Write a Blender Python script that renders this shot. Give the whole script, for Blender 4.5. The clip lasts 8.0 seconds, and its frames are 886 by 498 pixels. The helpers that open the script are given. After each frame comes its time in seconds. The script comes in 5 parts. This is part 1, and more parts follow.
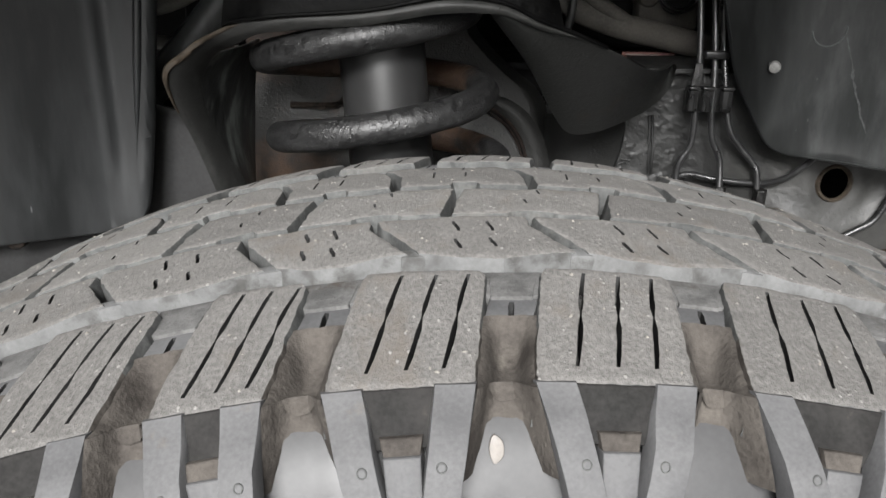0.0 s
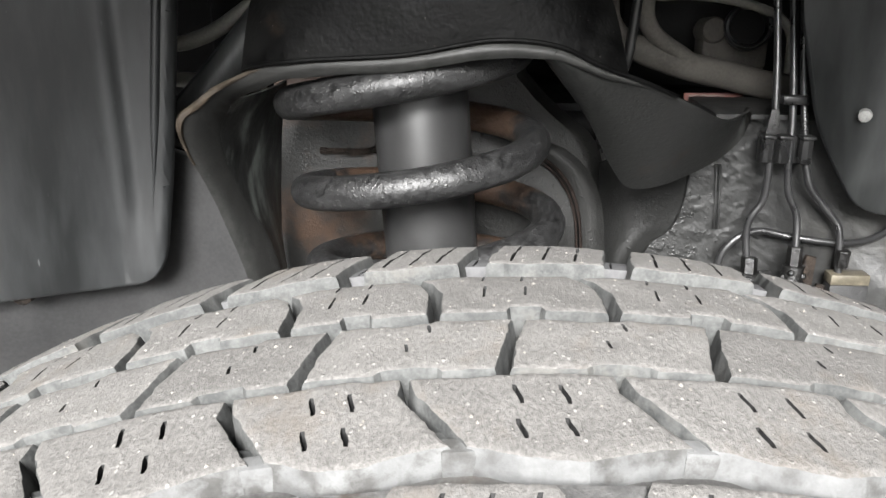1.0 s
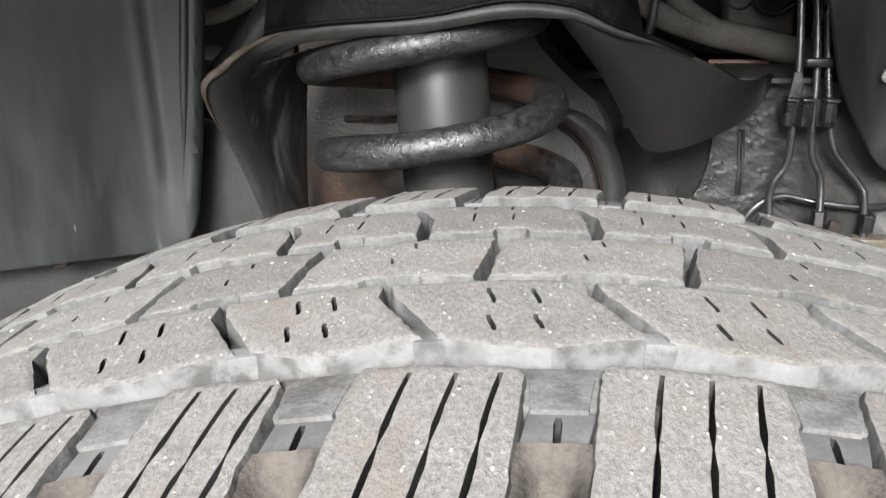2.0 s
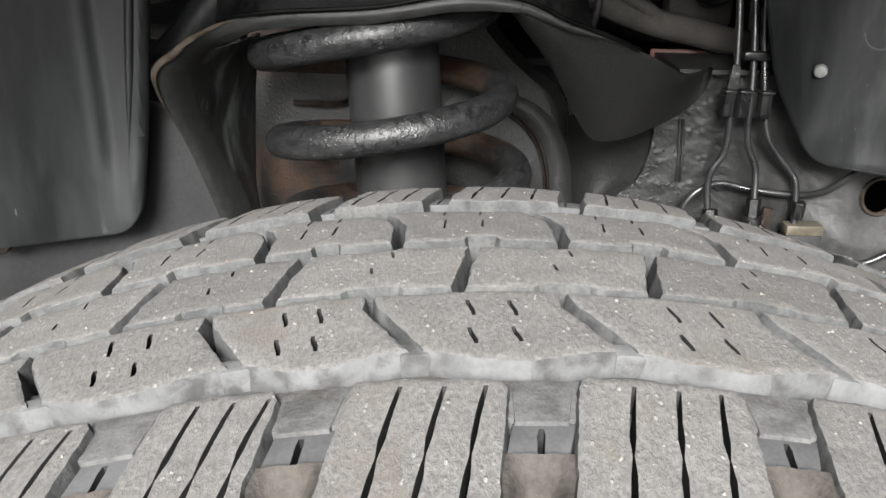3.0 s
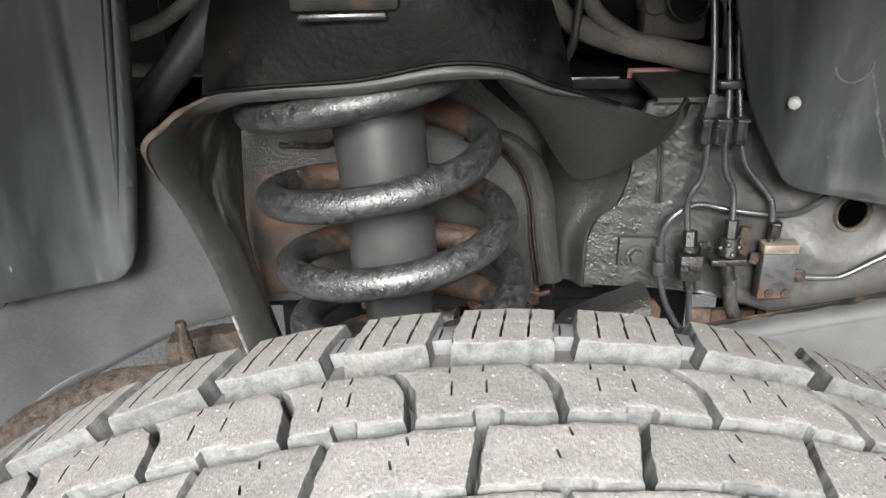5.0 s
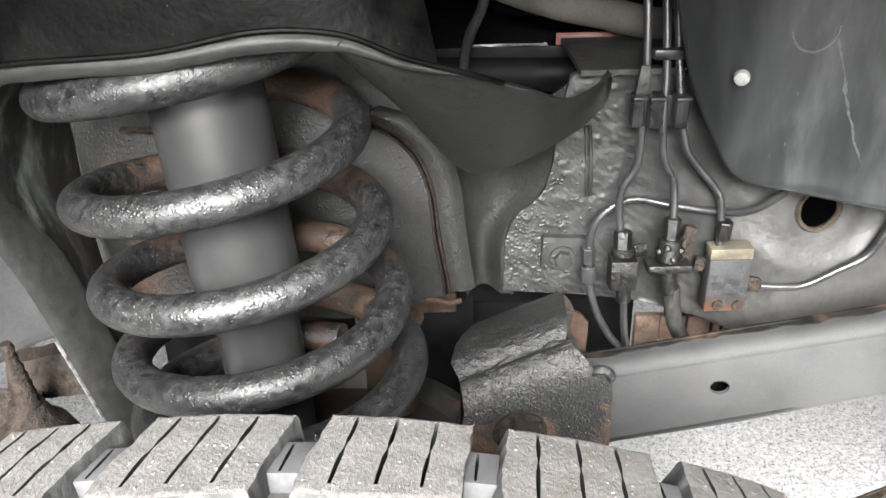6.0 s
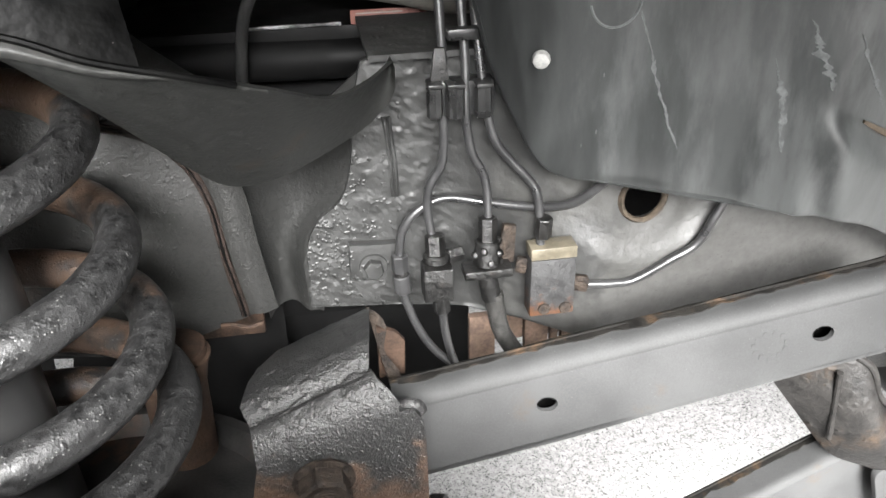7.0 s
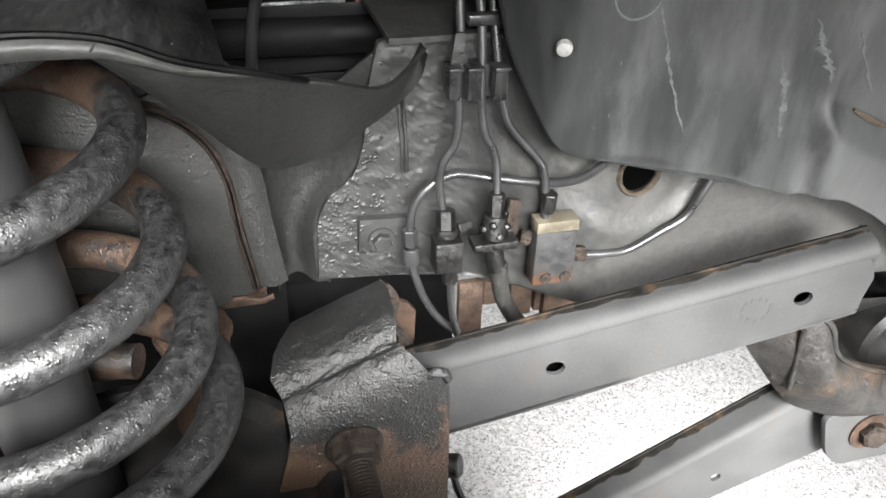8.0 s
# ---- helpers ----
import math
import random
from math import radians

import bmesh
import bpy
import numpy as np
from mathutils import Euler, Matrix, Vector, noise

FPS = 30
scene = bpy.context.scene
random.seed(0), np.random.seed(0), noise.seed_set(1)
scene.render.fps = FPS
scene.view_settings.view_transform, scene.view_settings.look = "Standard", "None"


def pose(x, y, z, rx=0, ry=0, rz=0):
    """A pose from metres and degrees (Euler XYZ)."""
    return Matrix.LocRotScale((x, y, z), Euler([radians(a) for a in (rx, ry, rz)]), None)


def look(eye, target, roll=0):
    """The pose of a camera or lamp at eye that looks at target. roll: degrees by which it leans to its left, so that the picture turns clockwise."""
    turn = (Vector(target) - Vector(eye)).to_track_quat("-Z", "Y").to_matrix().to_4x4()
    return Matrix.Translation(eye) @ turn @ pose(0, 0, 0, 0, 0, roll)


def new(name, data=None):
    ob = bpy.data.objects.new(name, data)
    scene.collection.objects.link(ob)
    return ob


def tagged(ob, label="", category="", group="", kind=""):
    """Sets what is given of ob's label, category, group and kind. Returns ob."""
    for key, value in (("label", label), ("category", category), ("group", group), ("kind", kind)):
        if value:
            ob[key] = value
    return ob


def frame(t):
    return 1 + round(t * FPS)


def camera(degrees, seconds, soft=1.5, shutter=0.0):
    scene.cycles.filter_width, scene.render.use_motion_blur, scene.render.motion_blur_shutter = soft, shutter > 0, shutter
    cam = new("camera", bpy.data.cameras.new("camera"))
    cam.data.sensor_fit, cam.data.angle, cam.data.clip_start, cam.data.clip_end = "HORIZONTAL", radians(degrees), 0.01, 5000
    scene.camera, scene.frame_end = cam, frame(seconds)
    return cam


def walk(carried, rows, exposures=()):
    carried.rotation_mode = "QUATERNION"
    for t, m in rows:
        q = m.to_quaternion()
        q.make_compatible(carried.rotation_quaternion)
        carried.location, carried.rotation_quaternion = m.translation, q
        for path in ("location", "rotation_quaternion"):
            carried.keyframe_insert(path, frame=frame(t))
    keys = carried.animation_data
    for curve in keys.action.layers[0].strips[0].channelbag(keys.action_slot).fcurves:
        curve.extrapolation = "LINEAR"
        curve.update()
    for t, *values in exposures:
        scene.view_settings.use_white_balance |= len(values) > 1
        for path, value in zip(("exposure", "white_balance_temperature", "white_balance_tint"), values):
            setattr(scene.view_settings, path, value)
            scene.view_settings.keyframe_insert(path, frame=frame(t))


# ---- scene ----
cam = camera(56.0, 8.0, soft=1.6)
PATH = [
    (0, (-0.001, -0.006, 0.854), (0.004, 1.872, 0.165), 0.3),
    (0.5, (-0.009, 0.032, 0.87), (-0.053, 1.919, 0.207), 0.3),
    (1, (-0.006, 0.075, 0.862), (-0.089, 1.966, 0.218), 0.2),
    (1.5, (0.005, 0.071, 0.848), (-0.143, 1.983, 0.28), -0.5),
    (1.7, (0.011, 0.066, 0.847), (-0.187, 1.959, 0.232), -1.0),
    (3, (-0.001, 0.053, 0.861), (-0.025, 1.914, 0.128), 0.9),
    (3.5, (-0.004, 0.055, 0.877), (-0.009, 1.891, 0.084), 0.0),
    (4, (-0.039, 0.038, 0.907), (0.084, 1.876, 0.128), 1.1),
    (4.2, (-0.049, 0.037, 0.922), (0.088, 1.871, 0.136), 1.1),
    (5.3, (0.013, 0.085, 0.936), (0.011, 1.893, 0.081), -1.6),
    (5.5, (0.027, 0.102, 0.929), (0.038, 1.907, 0.068), -1.3),
    (6, (0.085, 0.193, 0.909), (0.097, 1.967, -0.014), -1.4),
    (6.5, (0.14, 0.258, 0.908), (0.344, 1.982, -0.084), -0.7),
    (7, (0.154, 0.273, 0.897), (0.427, 1.985, -0.1), -1.3),
    (7.5, (0.133, 0.274, 0.905), (0.478, 1.94, -0.147), -0.6),
    (8, (0.086, 0.273, 0.924), (0.547, 1.881, -0.172), 1.8),
]
EXPOSURES = [(0.0, 1.7), (0.5, 2.35), (1.0, 2.65), (1.5, 2.63), (3.0, 2.15), (3.5, 2.28), (4.0, 2.54), (5.3, 3.0), (6.0, 3.3), (6.5, 3.55), (7.0, 3.4), (7.5, 3.3), (8.0, 3.3)]
walk(cam, [(t, look(eye, target, roll)) for t, eye, target, roll in PATH], EXPOSURES)

from mathutils.geometry import delaunay_2d_cdt

# ---- world and light ----
GROUND = -0.089
world = bpy.data.worlds.new("sky")
scene.world = world
world.use_nodes = True
wn, wl = world.node_tree.nodes, world.node_tree.links
sky = wn.new("ShaderNodeTexSky")
sky.sky_type, sky.sun_disc = "NISHITA", False
sky.sun_elevation, sky.sun_rotation, sky.dust_density = radians(32), radians(186), 4.0
veil = wn.new("ShaderNodeHueSaturation")
veil.inputs["Saturation"].default_value = 0.05
wl.new(sky.outputs["Color"], veil.inputs["Color"])
wl.new(veil.outputs["Color"], wn["Background"].inputs["Color"])
wn["Background"].inputs["Strength"].default_value = 0.05
sun = new("sun", bpy.data.lights.new("sun", "SUN"))
sun.data.energy, sun.data.angle, sun.data.color = 4.6, radians(28), (1.0, 0.99, 0.98)
sun.matrix_world = look((-0.5, -5, 3.2), (0, 0, 0))


# ---- materials ----
def surface(name, dark, light, rough=0.6, metal=0.0, grain=60.0, fine=700.0, bump=0.15, depth=0.001, stretch=(1, 1, 1),
            rust=None, specks=None, spread=0.15, island=False, coat=0.0, spec=0.5, uneven=0.12, detail=6.0, lumps=None):
    """A worn surface: two scales of colour, uneven gloss, grain relief, with rust patches (amount, scale, colour, growth along an axis, axis, from where), specks (amount, scale, colour, cover, height) and lumps (scale, height, cover, fall along x)."""
    m = bpy.data.materials.new(name)
    m.use_nodes = True
    n, l = m.node_tree.nodes, m.node_tree.links
    b = n["Principled BSDF"]
    b.inputs["Metallic"].default_value = metal
    b.inputs["Coat Weight"].default_value = coat
    b.inputs["Specular IOR Level"].default_value = spec
    b.inputs["Coat Roughness"].default_value = 0.2
    tc, mp = n.new("ShaderNodeTexCoord"), n.new("ShaderNodeMapping")
    mp.inputs["Scale"].default_value = stretch
    l.new(tc.outputs["Object"], mp.inputs["Vector"])
    if island:
        which, shift = n.new("ShaderNodeObjectInfo"), n.new("ShaderNodeMath")
        shift.operation = "MULTIPLY"
        shift.inputs[1].default_value = 7.0
        l.new(which.outputs["Random"], shift.inputs[0])
        l.new(shift.outputs[0], mp.inputs["Location"])

    def noise_at(scale, detail=6.0, roughness=0.6):
        t = n.new("ShaderNodeTexNoise")
        t.inputs["Scale"].default_value, t.inputs["Detail"].default_value, t.inputs["Roughness"].default_value = scale, detail, roughness
        l.new(mp.outputs["Vector"], t.inputs["Vector"])
        return t.outputs["Fac"]

    def ramp(fac, lo, hi, a=(0, 0, 0, 1), c=(1, 1, 1, 1)):
        r = n.new("ShaderNodeValToRGB")
        r.color_ramp.elements[0].position, r.color_ramp.elements[1].position = lo, hi
        r.color_ramp.elements[0].color, r.color_ramp.elements[1].color = a, c
        l.new(fac, r.inputs["Fac"])
        return r.outputs["Color"]

    def mix(fac, a, c):
        x = n.new("ShaderNodeMix")
        x.data_type = "RGBA"
        l.new(fac, x.inputs[0])
        for socket, value in ((x.inputs[6], a), (x.inputs[7], c)):
            if isinstance(value, tuple):
                socket.default_value = (*value[:3], 1)
            else:
                l.new(value, socket)
        return x.outputs[2]

    big, small = noise_at(grain, detail), noise_at(fine, min(3.0, detail))
    both = n.new("ShaderNodeMath")
    both.operation = "MULTIPLY_ADD"
    l.new(small, both.inputs[0])
    both.inputs[1].default_value = 0.45
    l.new(big, both.inputs[2])
    colour = ramp(both.outputs[0], 0.72 - spread, 0.72 + spread, (*dark, 1), (*light, 1))
    height = both.outputs[0]

    def raised(height, mask, amount):
        add = n.new("ShaderNodeMath")
        add.operation = "MULTIPLY_ADD"
        l.new(mask, add.inputs[0])
        add.inputs[1].default_value = amount
        l.new(height, add.inputs[2])
        return add.outputs[0]

    if lumps:
        cell, keep = n.new("ShaderNodeTexVoronoi"), n.new("ShaderNodeMath")
        cell.feature = "SMOOTH_F1"
        cell.inputs["Scale"].default_value = lumps[0]
        l.new(mp.outputs["Vector"], cell.inputs["Vector"])
        keep.operation = "MULTIPLY"
        l.new(ramp(cell.outputs["Distance"], 0.08, 0.42, (1, 1, 1, 1), (0, 0, 0, 1)), keep.inputs[0])
        where = noise_at(lumps[0] * 0.3, 2.0)
        if len(lumps) > 3:
            across = n.new("ShaderNodeSeparateXYZ")
            l.new(tc.outputs["Object"], across.inputs["Vector"])
            where = raised(where, across.outputs["X"], lumps[3])
        l.new(ramp(where, 0.52 - lumps[2], 0.62 - lumps[2]), keep.inputs[1])
        height = raised(height, keep.outputs[0], lumps[1])
    if rust:
        spot = noise_at(rust[1], 8.0, 0.7)
        if len(rust) > 3:
            axis, lift = n.new("ShaderNodeSeparateXYZ"), n.new("ShaderNodeMath")
            l.new(tc.outputs["Object"], axis.inputs["Vector"])
            lift.operation = "MULTIPLY_ADD"
            centre = n.new("ShaderNodeMath")
            centre.operation = "SUBTRACT"
            l.new(axis.outputs[rust[4] if len(rust) > 4 else "Z"], centre.inputs[0])
            centre.inputs[1].default_value = rust[5] if len(rust) > 5 else 0.0
            l.new(centre.outputs[0], lift.inputs[0])
            lift.inputs[1].default_value = rust[3]
            l.new(spot, lift.inputs[2])
            spot = lift.outputs[0]
        patch = ramp(spot, 0.585 - rust[0] * 0.3, 0.705 - rust[0] * 0.3)
        tone = mix(small, tuple(c * 0.45 for c in rust[2]), rust[2])
        colour = mix(patch, colour, tone)
        if metal:
            inv = n.new("ShaderNodeMath")
            inv.operation = "MULTIPLY_ADD"
            l.new(patch, inv.inputs[0])
            inv.inputs[1].default_value, inv.inputs[2].default_value = -metal, metal
            l.new(inv.outputs[0], b.inputs["Metallic"])
    if specks:
        v = n.new("ShaderNodeTexVoronoi")
        v.inputs["Scale"].default_value = specks[1]
        l.new(mp.outputs["Vector"], v.inputs["Vector"])
        dots = ramp(v.outputs["Distance"], specks[0] * 0.7, specks[0], (1, 1, 1, 1), (0, 0, 0, 1))
        few = n.new("ShaderNodeMath")
        few.operation = "MULTIPLY"
        l.new(dots, few.inputs[0])
        cover = specks[3] if len(specks) > 3 else 0.0
        l.new(ramp(noise_at(specks[1] * 0.37, 2.0), 0.5 - cover, 0.56 - cover), few.inputs[1])
        colour = mix(few.outputs[0], colour, specks[2])
        if len(specks) > 4:
            height = raised(height, few.outputs[0], specks[4])
    if island:
        info, hsv = n.new("ShaderNodeObjectInfo"), n.new("ShaderNodeHueSaturation")
        vary = n.new("ShaderNodeMapRange")
        vary.inputs["To Min"].default_value, vary.inputs["To Max"].default_value = 0.88, 1.1
        l.new(info.outputs["Random"], vary.inputs["Value"])
        l.new(vary.outputs["Result"], hsv.inputs["Value"])
        l.new(colour, hsv.inputs["Color"])
        colour = hsv.outputs["Color"]
    l.new(colour, b.inputs["Base Color"])
    gloss = n.new("ShaderNodeMapRange")
    gloss.inputs["From Min"].default_value, gloss.inputs["From Max"].default_value = 0.35, 0.65
    gloss.inputs["To Min"].default_value, gloss.inputs["To Max"].default_value = max(0.05, rough - uneven), min(1, rough + uneven)
    l.new(big, gloss.inputs["Value"])
    l.new(gloss.outputs["Result"], b.inputs["Roughness"])
    bp = n.new("ShaderNodeBump")
    bp.inputs["Strength"].default_value, bp.inputs["Distance"].default_value = bump, depth
    l.new(height, bp.inputs["Height"])
    l.new(bp.outputs["Normal"], b.inputs["Normal"])
    return m


rubber = surface("dusty tread rubber", (0.058, 0.0558, 0.0535), (0.121, 0.1167, 0.1115), rough=0.95, grain=900, fine=2600, bump=0.45, depth=0.0013, stretch=(1.0, 0.6, 1.0),
                 rust=(0.10, 34, (0.117, 0.106, 0.095)), specks=(0.23, 430, (0.160, 0.155, 0.148), -0.03, 1.2), island=True, spread=0.25, detail=4.0, spec=0.15)
rubber_side = surface("sidewall rubber", (0.038, 0.038, 0.0392), (0.062, 0.062, 0.063), rough=0.7, grain=40, fine=900, bump=0.25, depth=0.0006, rust=(-0.10, 60, (0.085, 0.076, 0.067)), spec=0.3)
# Paled to paint in the light the outward wall catches; stains lie over it.
rubber_lit = surface("stained groove rubber paled for caught light", (0.055, 0.0555, 0.0555), (0.092, 0.093, 0.0925), rough=0.8, grain=110, fine=600, bump=0.5, depth=0.0009, spread=0.22,
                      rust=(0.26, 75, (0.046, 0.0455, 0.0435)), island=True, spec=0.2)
rubber_smooth = surface("pale smooth sidewall rubber", (0.019, 0.019, 0.0197), (0.029, 0.029, 0.0297), rough=0.56, grain=20, fine=600, bump=0.1, depth=0.0005, rust=(-0.13, 40, (0.062, 0.056, 0.050)), spec=0.35)
# Pocket rubber darkened to paint in the recess's shade, with mud patches.
rubber_shade = surface("recess rubber darkened for shade", (0.007, 0.0068, 0.0066), (0.018, 0.0174, 0.0168), rough=0.75, grain=70, fine=800, bump=0.3, depth=0.0006, rust=(-0.16, 70, (0.06, 0.054, 0.047)), spec=0.08)
packed_mud = surface("dry brown mud", (0.024, 0.0212, 0.0190), (0.050, 0.0450, 0.0402), rough=0.85, grain=70, fine=700, bump=0.6, depth=0.0015, rust=(-0.02, 60, (0.088, 0.080, 0.070)), spec=0.1)
# Near-black walls stand in for the shade inside the narrow cuts.
slit_shade = surface("black rubber painting the shade inside the sipes", (0.012, 0.012, 0.012), (0.025, 0.025, 0.025), rough=0.8, grain=60, fine=900, bump=0.1, spec=0.05)
# Kept darker than the tread tops, so the walls' shading is in the colour.
rubber_wall = surface("block side rubber darkened for shade", (0.026, 0.027, 0.0267), (0.060, 0.061, 0.0595), rough=0.8, grain=130, fine=900, bump=0.5, depth=0.0008, rust=(0.05, 60, (0.078, 0.076, 0.071)), island=True, spec=0.2)
rubber_base = surface("groove base rubber", (0.036, 0.0355, 0.0345), (0.072, 0.0705, 0.068), rough=0.85, grain=60, fine=900, bump=0.3, depth=0.0006,
                      rust=(0.05, 25, (0.066, 0.057, 0.049)), spec=0.2)
rubber_ledge = surface("dusty ledge rubber", (0.040, 0.0397, 0.039), (0.078, 0.077, 0.0755), rough=0.85, grain=120, fine=900, bump=0.5, depth=0.0012, rust=(0.12, 70, (0.050, 0.044, 0.038)), spec=0.2)
sand = surface("pale dry sand grains", (0.085, 0.078, 0.068), (0.175, 0.166, 0.152), rough=0.9, grain=500, fine=1500, bump=0.2, spec=0.2, spread=0.3)
# Pale raised specks stand in for glints on the lumps; the rust is real.
coil_paint = surface("chipped black coil paint with painted glints", (0.0026, 0.0026, 0.0027), (0.0160, 0.0160, 0.0160), rough=0.46, grain=190, fine=900, bump=0.38, depth=0.0014,
                     rust=(0.05, 50, (0.058, 0.036, 0.024), 4.5, "Y", 0.685), specks=(0.20, 380, (0.085, 0.085, 0.081), 0.0, 0.5), spread=0.22, spec=0.52, uneven=0.10, detail=3.0, lumps=(480, 0.8, 0.05))
shock_paint = surface("satin grey damper paint", (0.01483, 0.01483, 0.01483), (0.02014, 0.02014, 0.02014), rough=0.40, grain=25, fine=500, bump=0.06, spec=0.394, uneven=0.02)
# Underseal black, lowered further to paint in shade under the arch and in hollows.
tower_shaded = surface("black underseal darkened for shade", (0.00072, 0.00072, 0.00072), (0.00252, 0.00252, 0.0024), rough=0.52, grain=45, fine=260, bump=0.4, depth=0.002,
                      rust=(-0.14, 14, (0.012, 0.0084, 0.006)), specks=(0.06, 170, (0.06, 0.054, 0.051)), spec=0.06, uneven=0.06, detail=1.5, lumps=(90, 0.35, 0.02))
plate_paint = surface("grey-black paint with rust bleed", (0.00722, 0.007372, 0.006992), (0.01558, 0.01558, 0.01474), rough=0.47, grain=320, fine=700, bump=0.45, depth=0.0012,
                      rust=(0.0, 13, (0.050, 0.031, 0.021), -1.1, "X"), specks=(0.10, 260, (0.0456, 0.04408, 0.04028), -0.04, 0.3), spec=0.34, uneven=0.05, detail=3.0, spread=0.3, lumps=(430, 0.6, 0.0))
# The pale growth along x paints in the sky reflected by the rail's front.
rail_paint = surface("lumpy black chassis paint, thin and dusty towards the front", (0.009, 0.0091, 0.0088), (0.0220, 0.0222, 0.0216), rough=0.48, grain=40, fine=170, bump=0.6, depth=0.002,
                     rust=(0.0, 14, (0.043, 0.0427, 0.0405), 3.0, "X", 0.165), specks=(0.16, 420, (0.006, 0.006, 0.006), 0.02), spec=0.38, uneven=0.06, detail=2.0, spread=0.24, lumps=(330, 0.75, 0.34, -4.0))
smooth_paint = surface("smooth grey-black underseal", (0.0212, 0.0212, 0.02146), (0.03498, 0.03498, 0.03524), rough=0.45, grain=9, fine=300, bump=0.3, depth=0.0015,
                       rust=(-0.14, 9, (0.05299, 0.04451, 0.03709)), uneven=0.05, lumps=(45, 0.25, -0.08), spec=0.262)
fillet_paint = surface("dull dark underseal", (0.0057, 0.005852, 0.005548), (0.01292, 0.01307, 0.01246), rough=0.44, grain=260, fine=600, bump=0.35, depth=0.0012,
                       specks=(0.11, 330, (0.03405, 0.03405, 0.03308), -0.03), spec=0.289, uneven=0.05, detail=3.0, spread=0.3, lumps=(380, 0.6, -0.03))
arm_paint = surface("satin black arm paint", (0.02592, 0.02628, 0.02628), (0.03888, 0.03924, 0.03924), rough=0.72, grain=18, fine=800, bump=0.25, depth=0.001,
                    rust=(-0.15, 20, (0.0576, 0.04608, 0.036)), specks=(0.10, 330, (0.070, 0.070, 0.068), -0.03), uneven=0.05, spec=0.22)
# The pale specks paint bright glints on the blisters.
bracket_paint = surface("blistered black paint rusting below, glints painted on", (0.003944, 0.003944, 0.003944), (0.01578, 0.01578, 0.01545), rough=0.42, grain=330, fine=1000, bump=0.85, depth=0.0014,
                        rust=(0.98, 30, (0.07257, 0.04417, 0.02919), -4.2), specks=(0.20, 300, (0.0631, 0.0631, 0.06152), -0.03, 0.4), spread=0.25, spec=0.496, uneven=0.05, detail=4.0, lumps=(520, 0.6, 0.04))
rust_paint = surface("black paint breaking into rust", (0.00768, 0.00736, 0.00704), (0.02176, 0.02048, 0.0192), rough=0.55, grain=50, fine=300, bump=0.7, depth=0.002,
                     rust=(0.16, 22, (0.04352, 0.03072, 0.02112)), uneven=0.06, lumps=(160, 0.6, 0.0), spec=0.225)
rusty = surface("flaking rust", (0.01536, 0.01024, 0.007936), (0.04608, 0.02918, 0.02048), rough=0.8, grain=60, fine=500, bump=0.6, depth=0.0015, spec=0.112)
old_rust = surface("dark old rust", (0.00832, 0.00704, 0.006336), (0.032, 0.02464, 0.01952), rough=0.66, grain=130, fine=500, bump=1.0, depth=0.003, spec=0.112)
crossmember_rust = surface("dry pale rust", (0.05625, 0.039, 0.03), (0.1237, 0.08625, 0.066), rough=0.85, grain=70, fine=500, bump=0.5, depth=0.001, spec=0.15)
seam_rust = surface("dark red-brown seam rust", (0.004, 0.0030, 0.0027), (0.019, 0.0135, 0.0112), rough=0.7, grain=150, fine=500, bump=0.8, depth=0.002, spec=0.1)
braid = surface("dark braided hose", (0.0084, 0.00826, 0.0077), (0.0238, 0.0231, 0.0217), rough=0.6, grain=260, fine=900, bump=0.8, spec=0.2)
worn_tan = surface("worn tan paint edge", (0.01584, 0.01267, 0.009504), (0.044, 0.0345, 0.02534), rough=0.7, grain=80, fine=500, bump=0.4, spec=0.15)
lip_paint = surface("satin black pressed steel", (0.005472, 0.0057, 0.00532), (0.01277, 0.01307, 0.01231), rough=0.45, grain=240, fine=600, bump=0.28, depth=0.0013,
                    rust=(-0.12, 16, (0.02432, 0.01751, 0.01265)), specks=(0.13, 300, (0.04864, 0.04767, 0.04475), -0.02, 0.3), spec=0.306, uneven=0.05, detail=3.0, spread=0.28, lumps=(360, 0.6, 0.0))
flange_paint = surface("smooth grey-black flange paint", (0.0110, 0.0112, 0.0107), (0.0240, 0.0240, 0.0228), rough=0.5, grain=140, fine=600, bump=0.3, depth=0.001,
                       rust=(-0.13, 18, (0.0512, 0.03712, 0.0256)), specks=(0.11, 300, (0.055, 0.053, 0.048), -0.03), spec=0.225, uneven=0.05, detail=3.0, spread=0.28)
streak_dust = surface("dried dusty water marks", (0.02363, 0.02565, 0.02565), (0.06075, 0.06413, 0.06413), rough=0.6, grain=260, fine=700, bump=0.1, spread=0.2)
leg_paint = surface("black underseal with pale dried splashes", (0.00896, 0.00928, 0.00896), (0.0256, 0.02624, 0.0256), rough=0.42, grain=24, fine=300, bump=0.45, depth=0.002,
                    stretch=(1, 1, 0.3), rust=(0.26, 34, (0.1152, 0.1248, 0.1165)), spec=0.225)
dark_steel = surface("dirty dark steel", (0.00576, 0.00576, 0.00576), (0.01664, 0.01587, 0.01523), rough=0.55, grain=40, fine=500, bump=0.3, rust=(0.08, 20, (0.0544, 0.032, 0.02048)), spec=0.165)
liner_plastic = surface("scuffed black liner plastic", (0.005984, 0.006403, 0.006403), (0.01915, 0.02047, 0.02022), rough=0.40, grain=13, fine=140, bump=0.12, depth=0.001,
                        stretch=(1, 1, 0.20), rust=(-0.12, 30, (0.04224, 0.04444, 0.044), 1.5, "X"), specks=(0.05, 110, (0.0528, 0.05456, 0.05456), -0.02), spec=0.45, uneven=0.09)
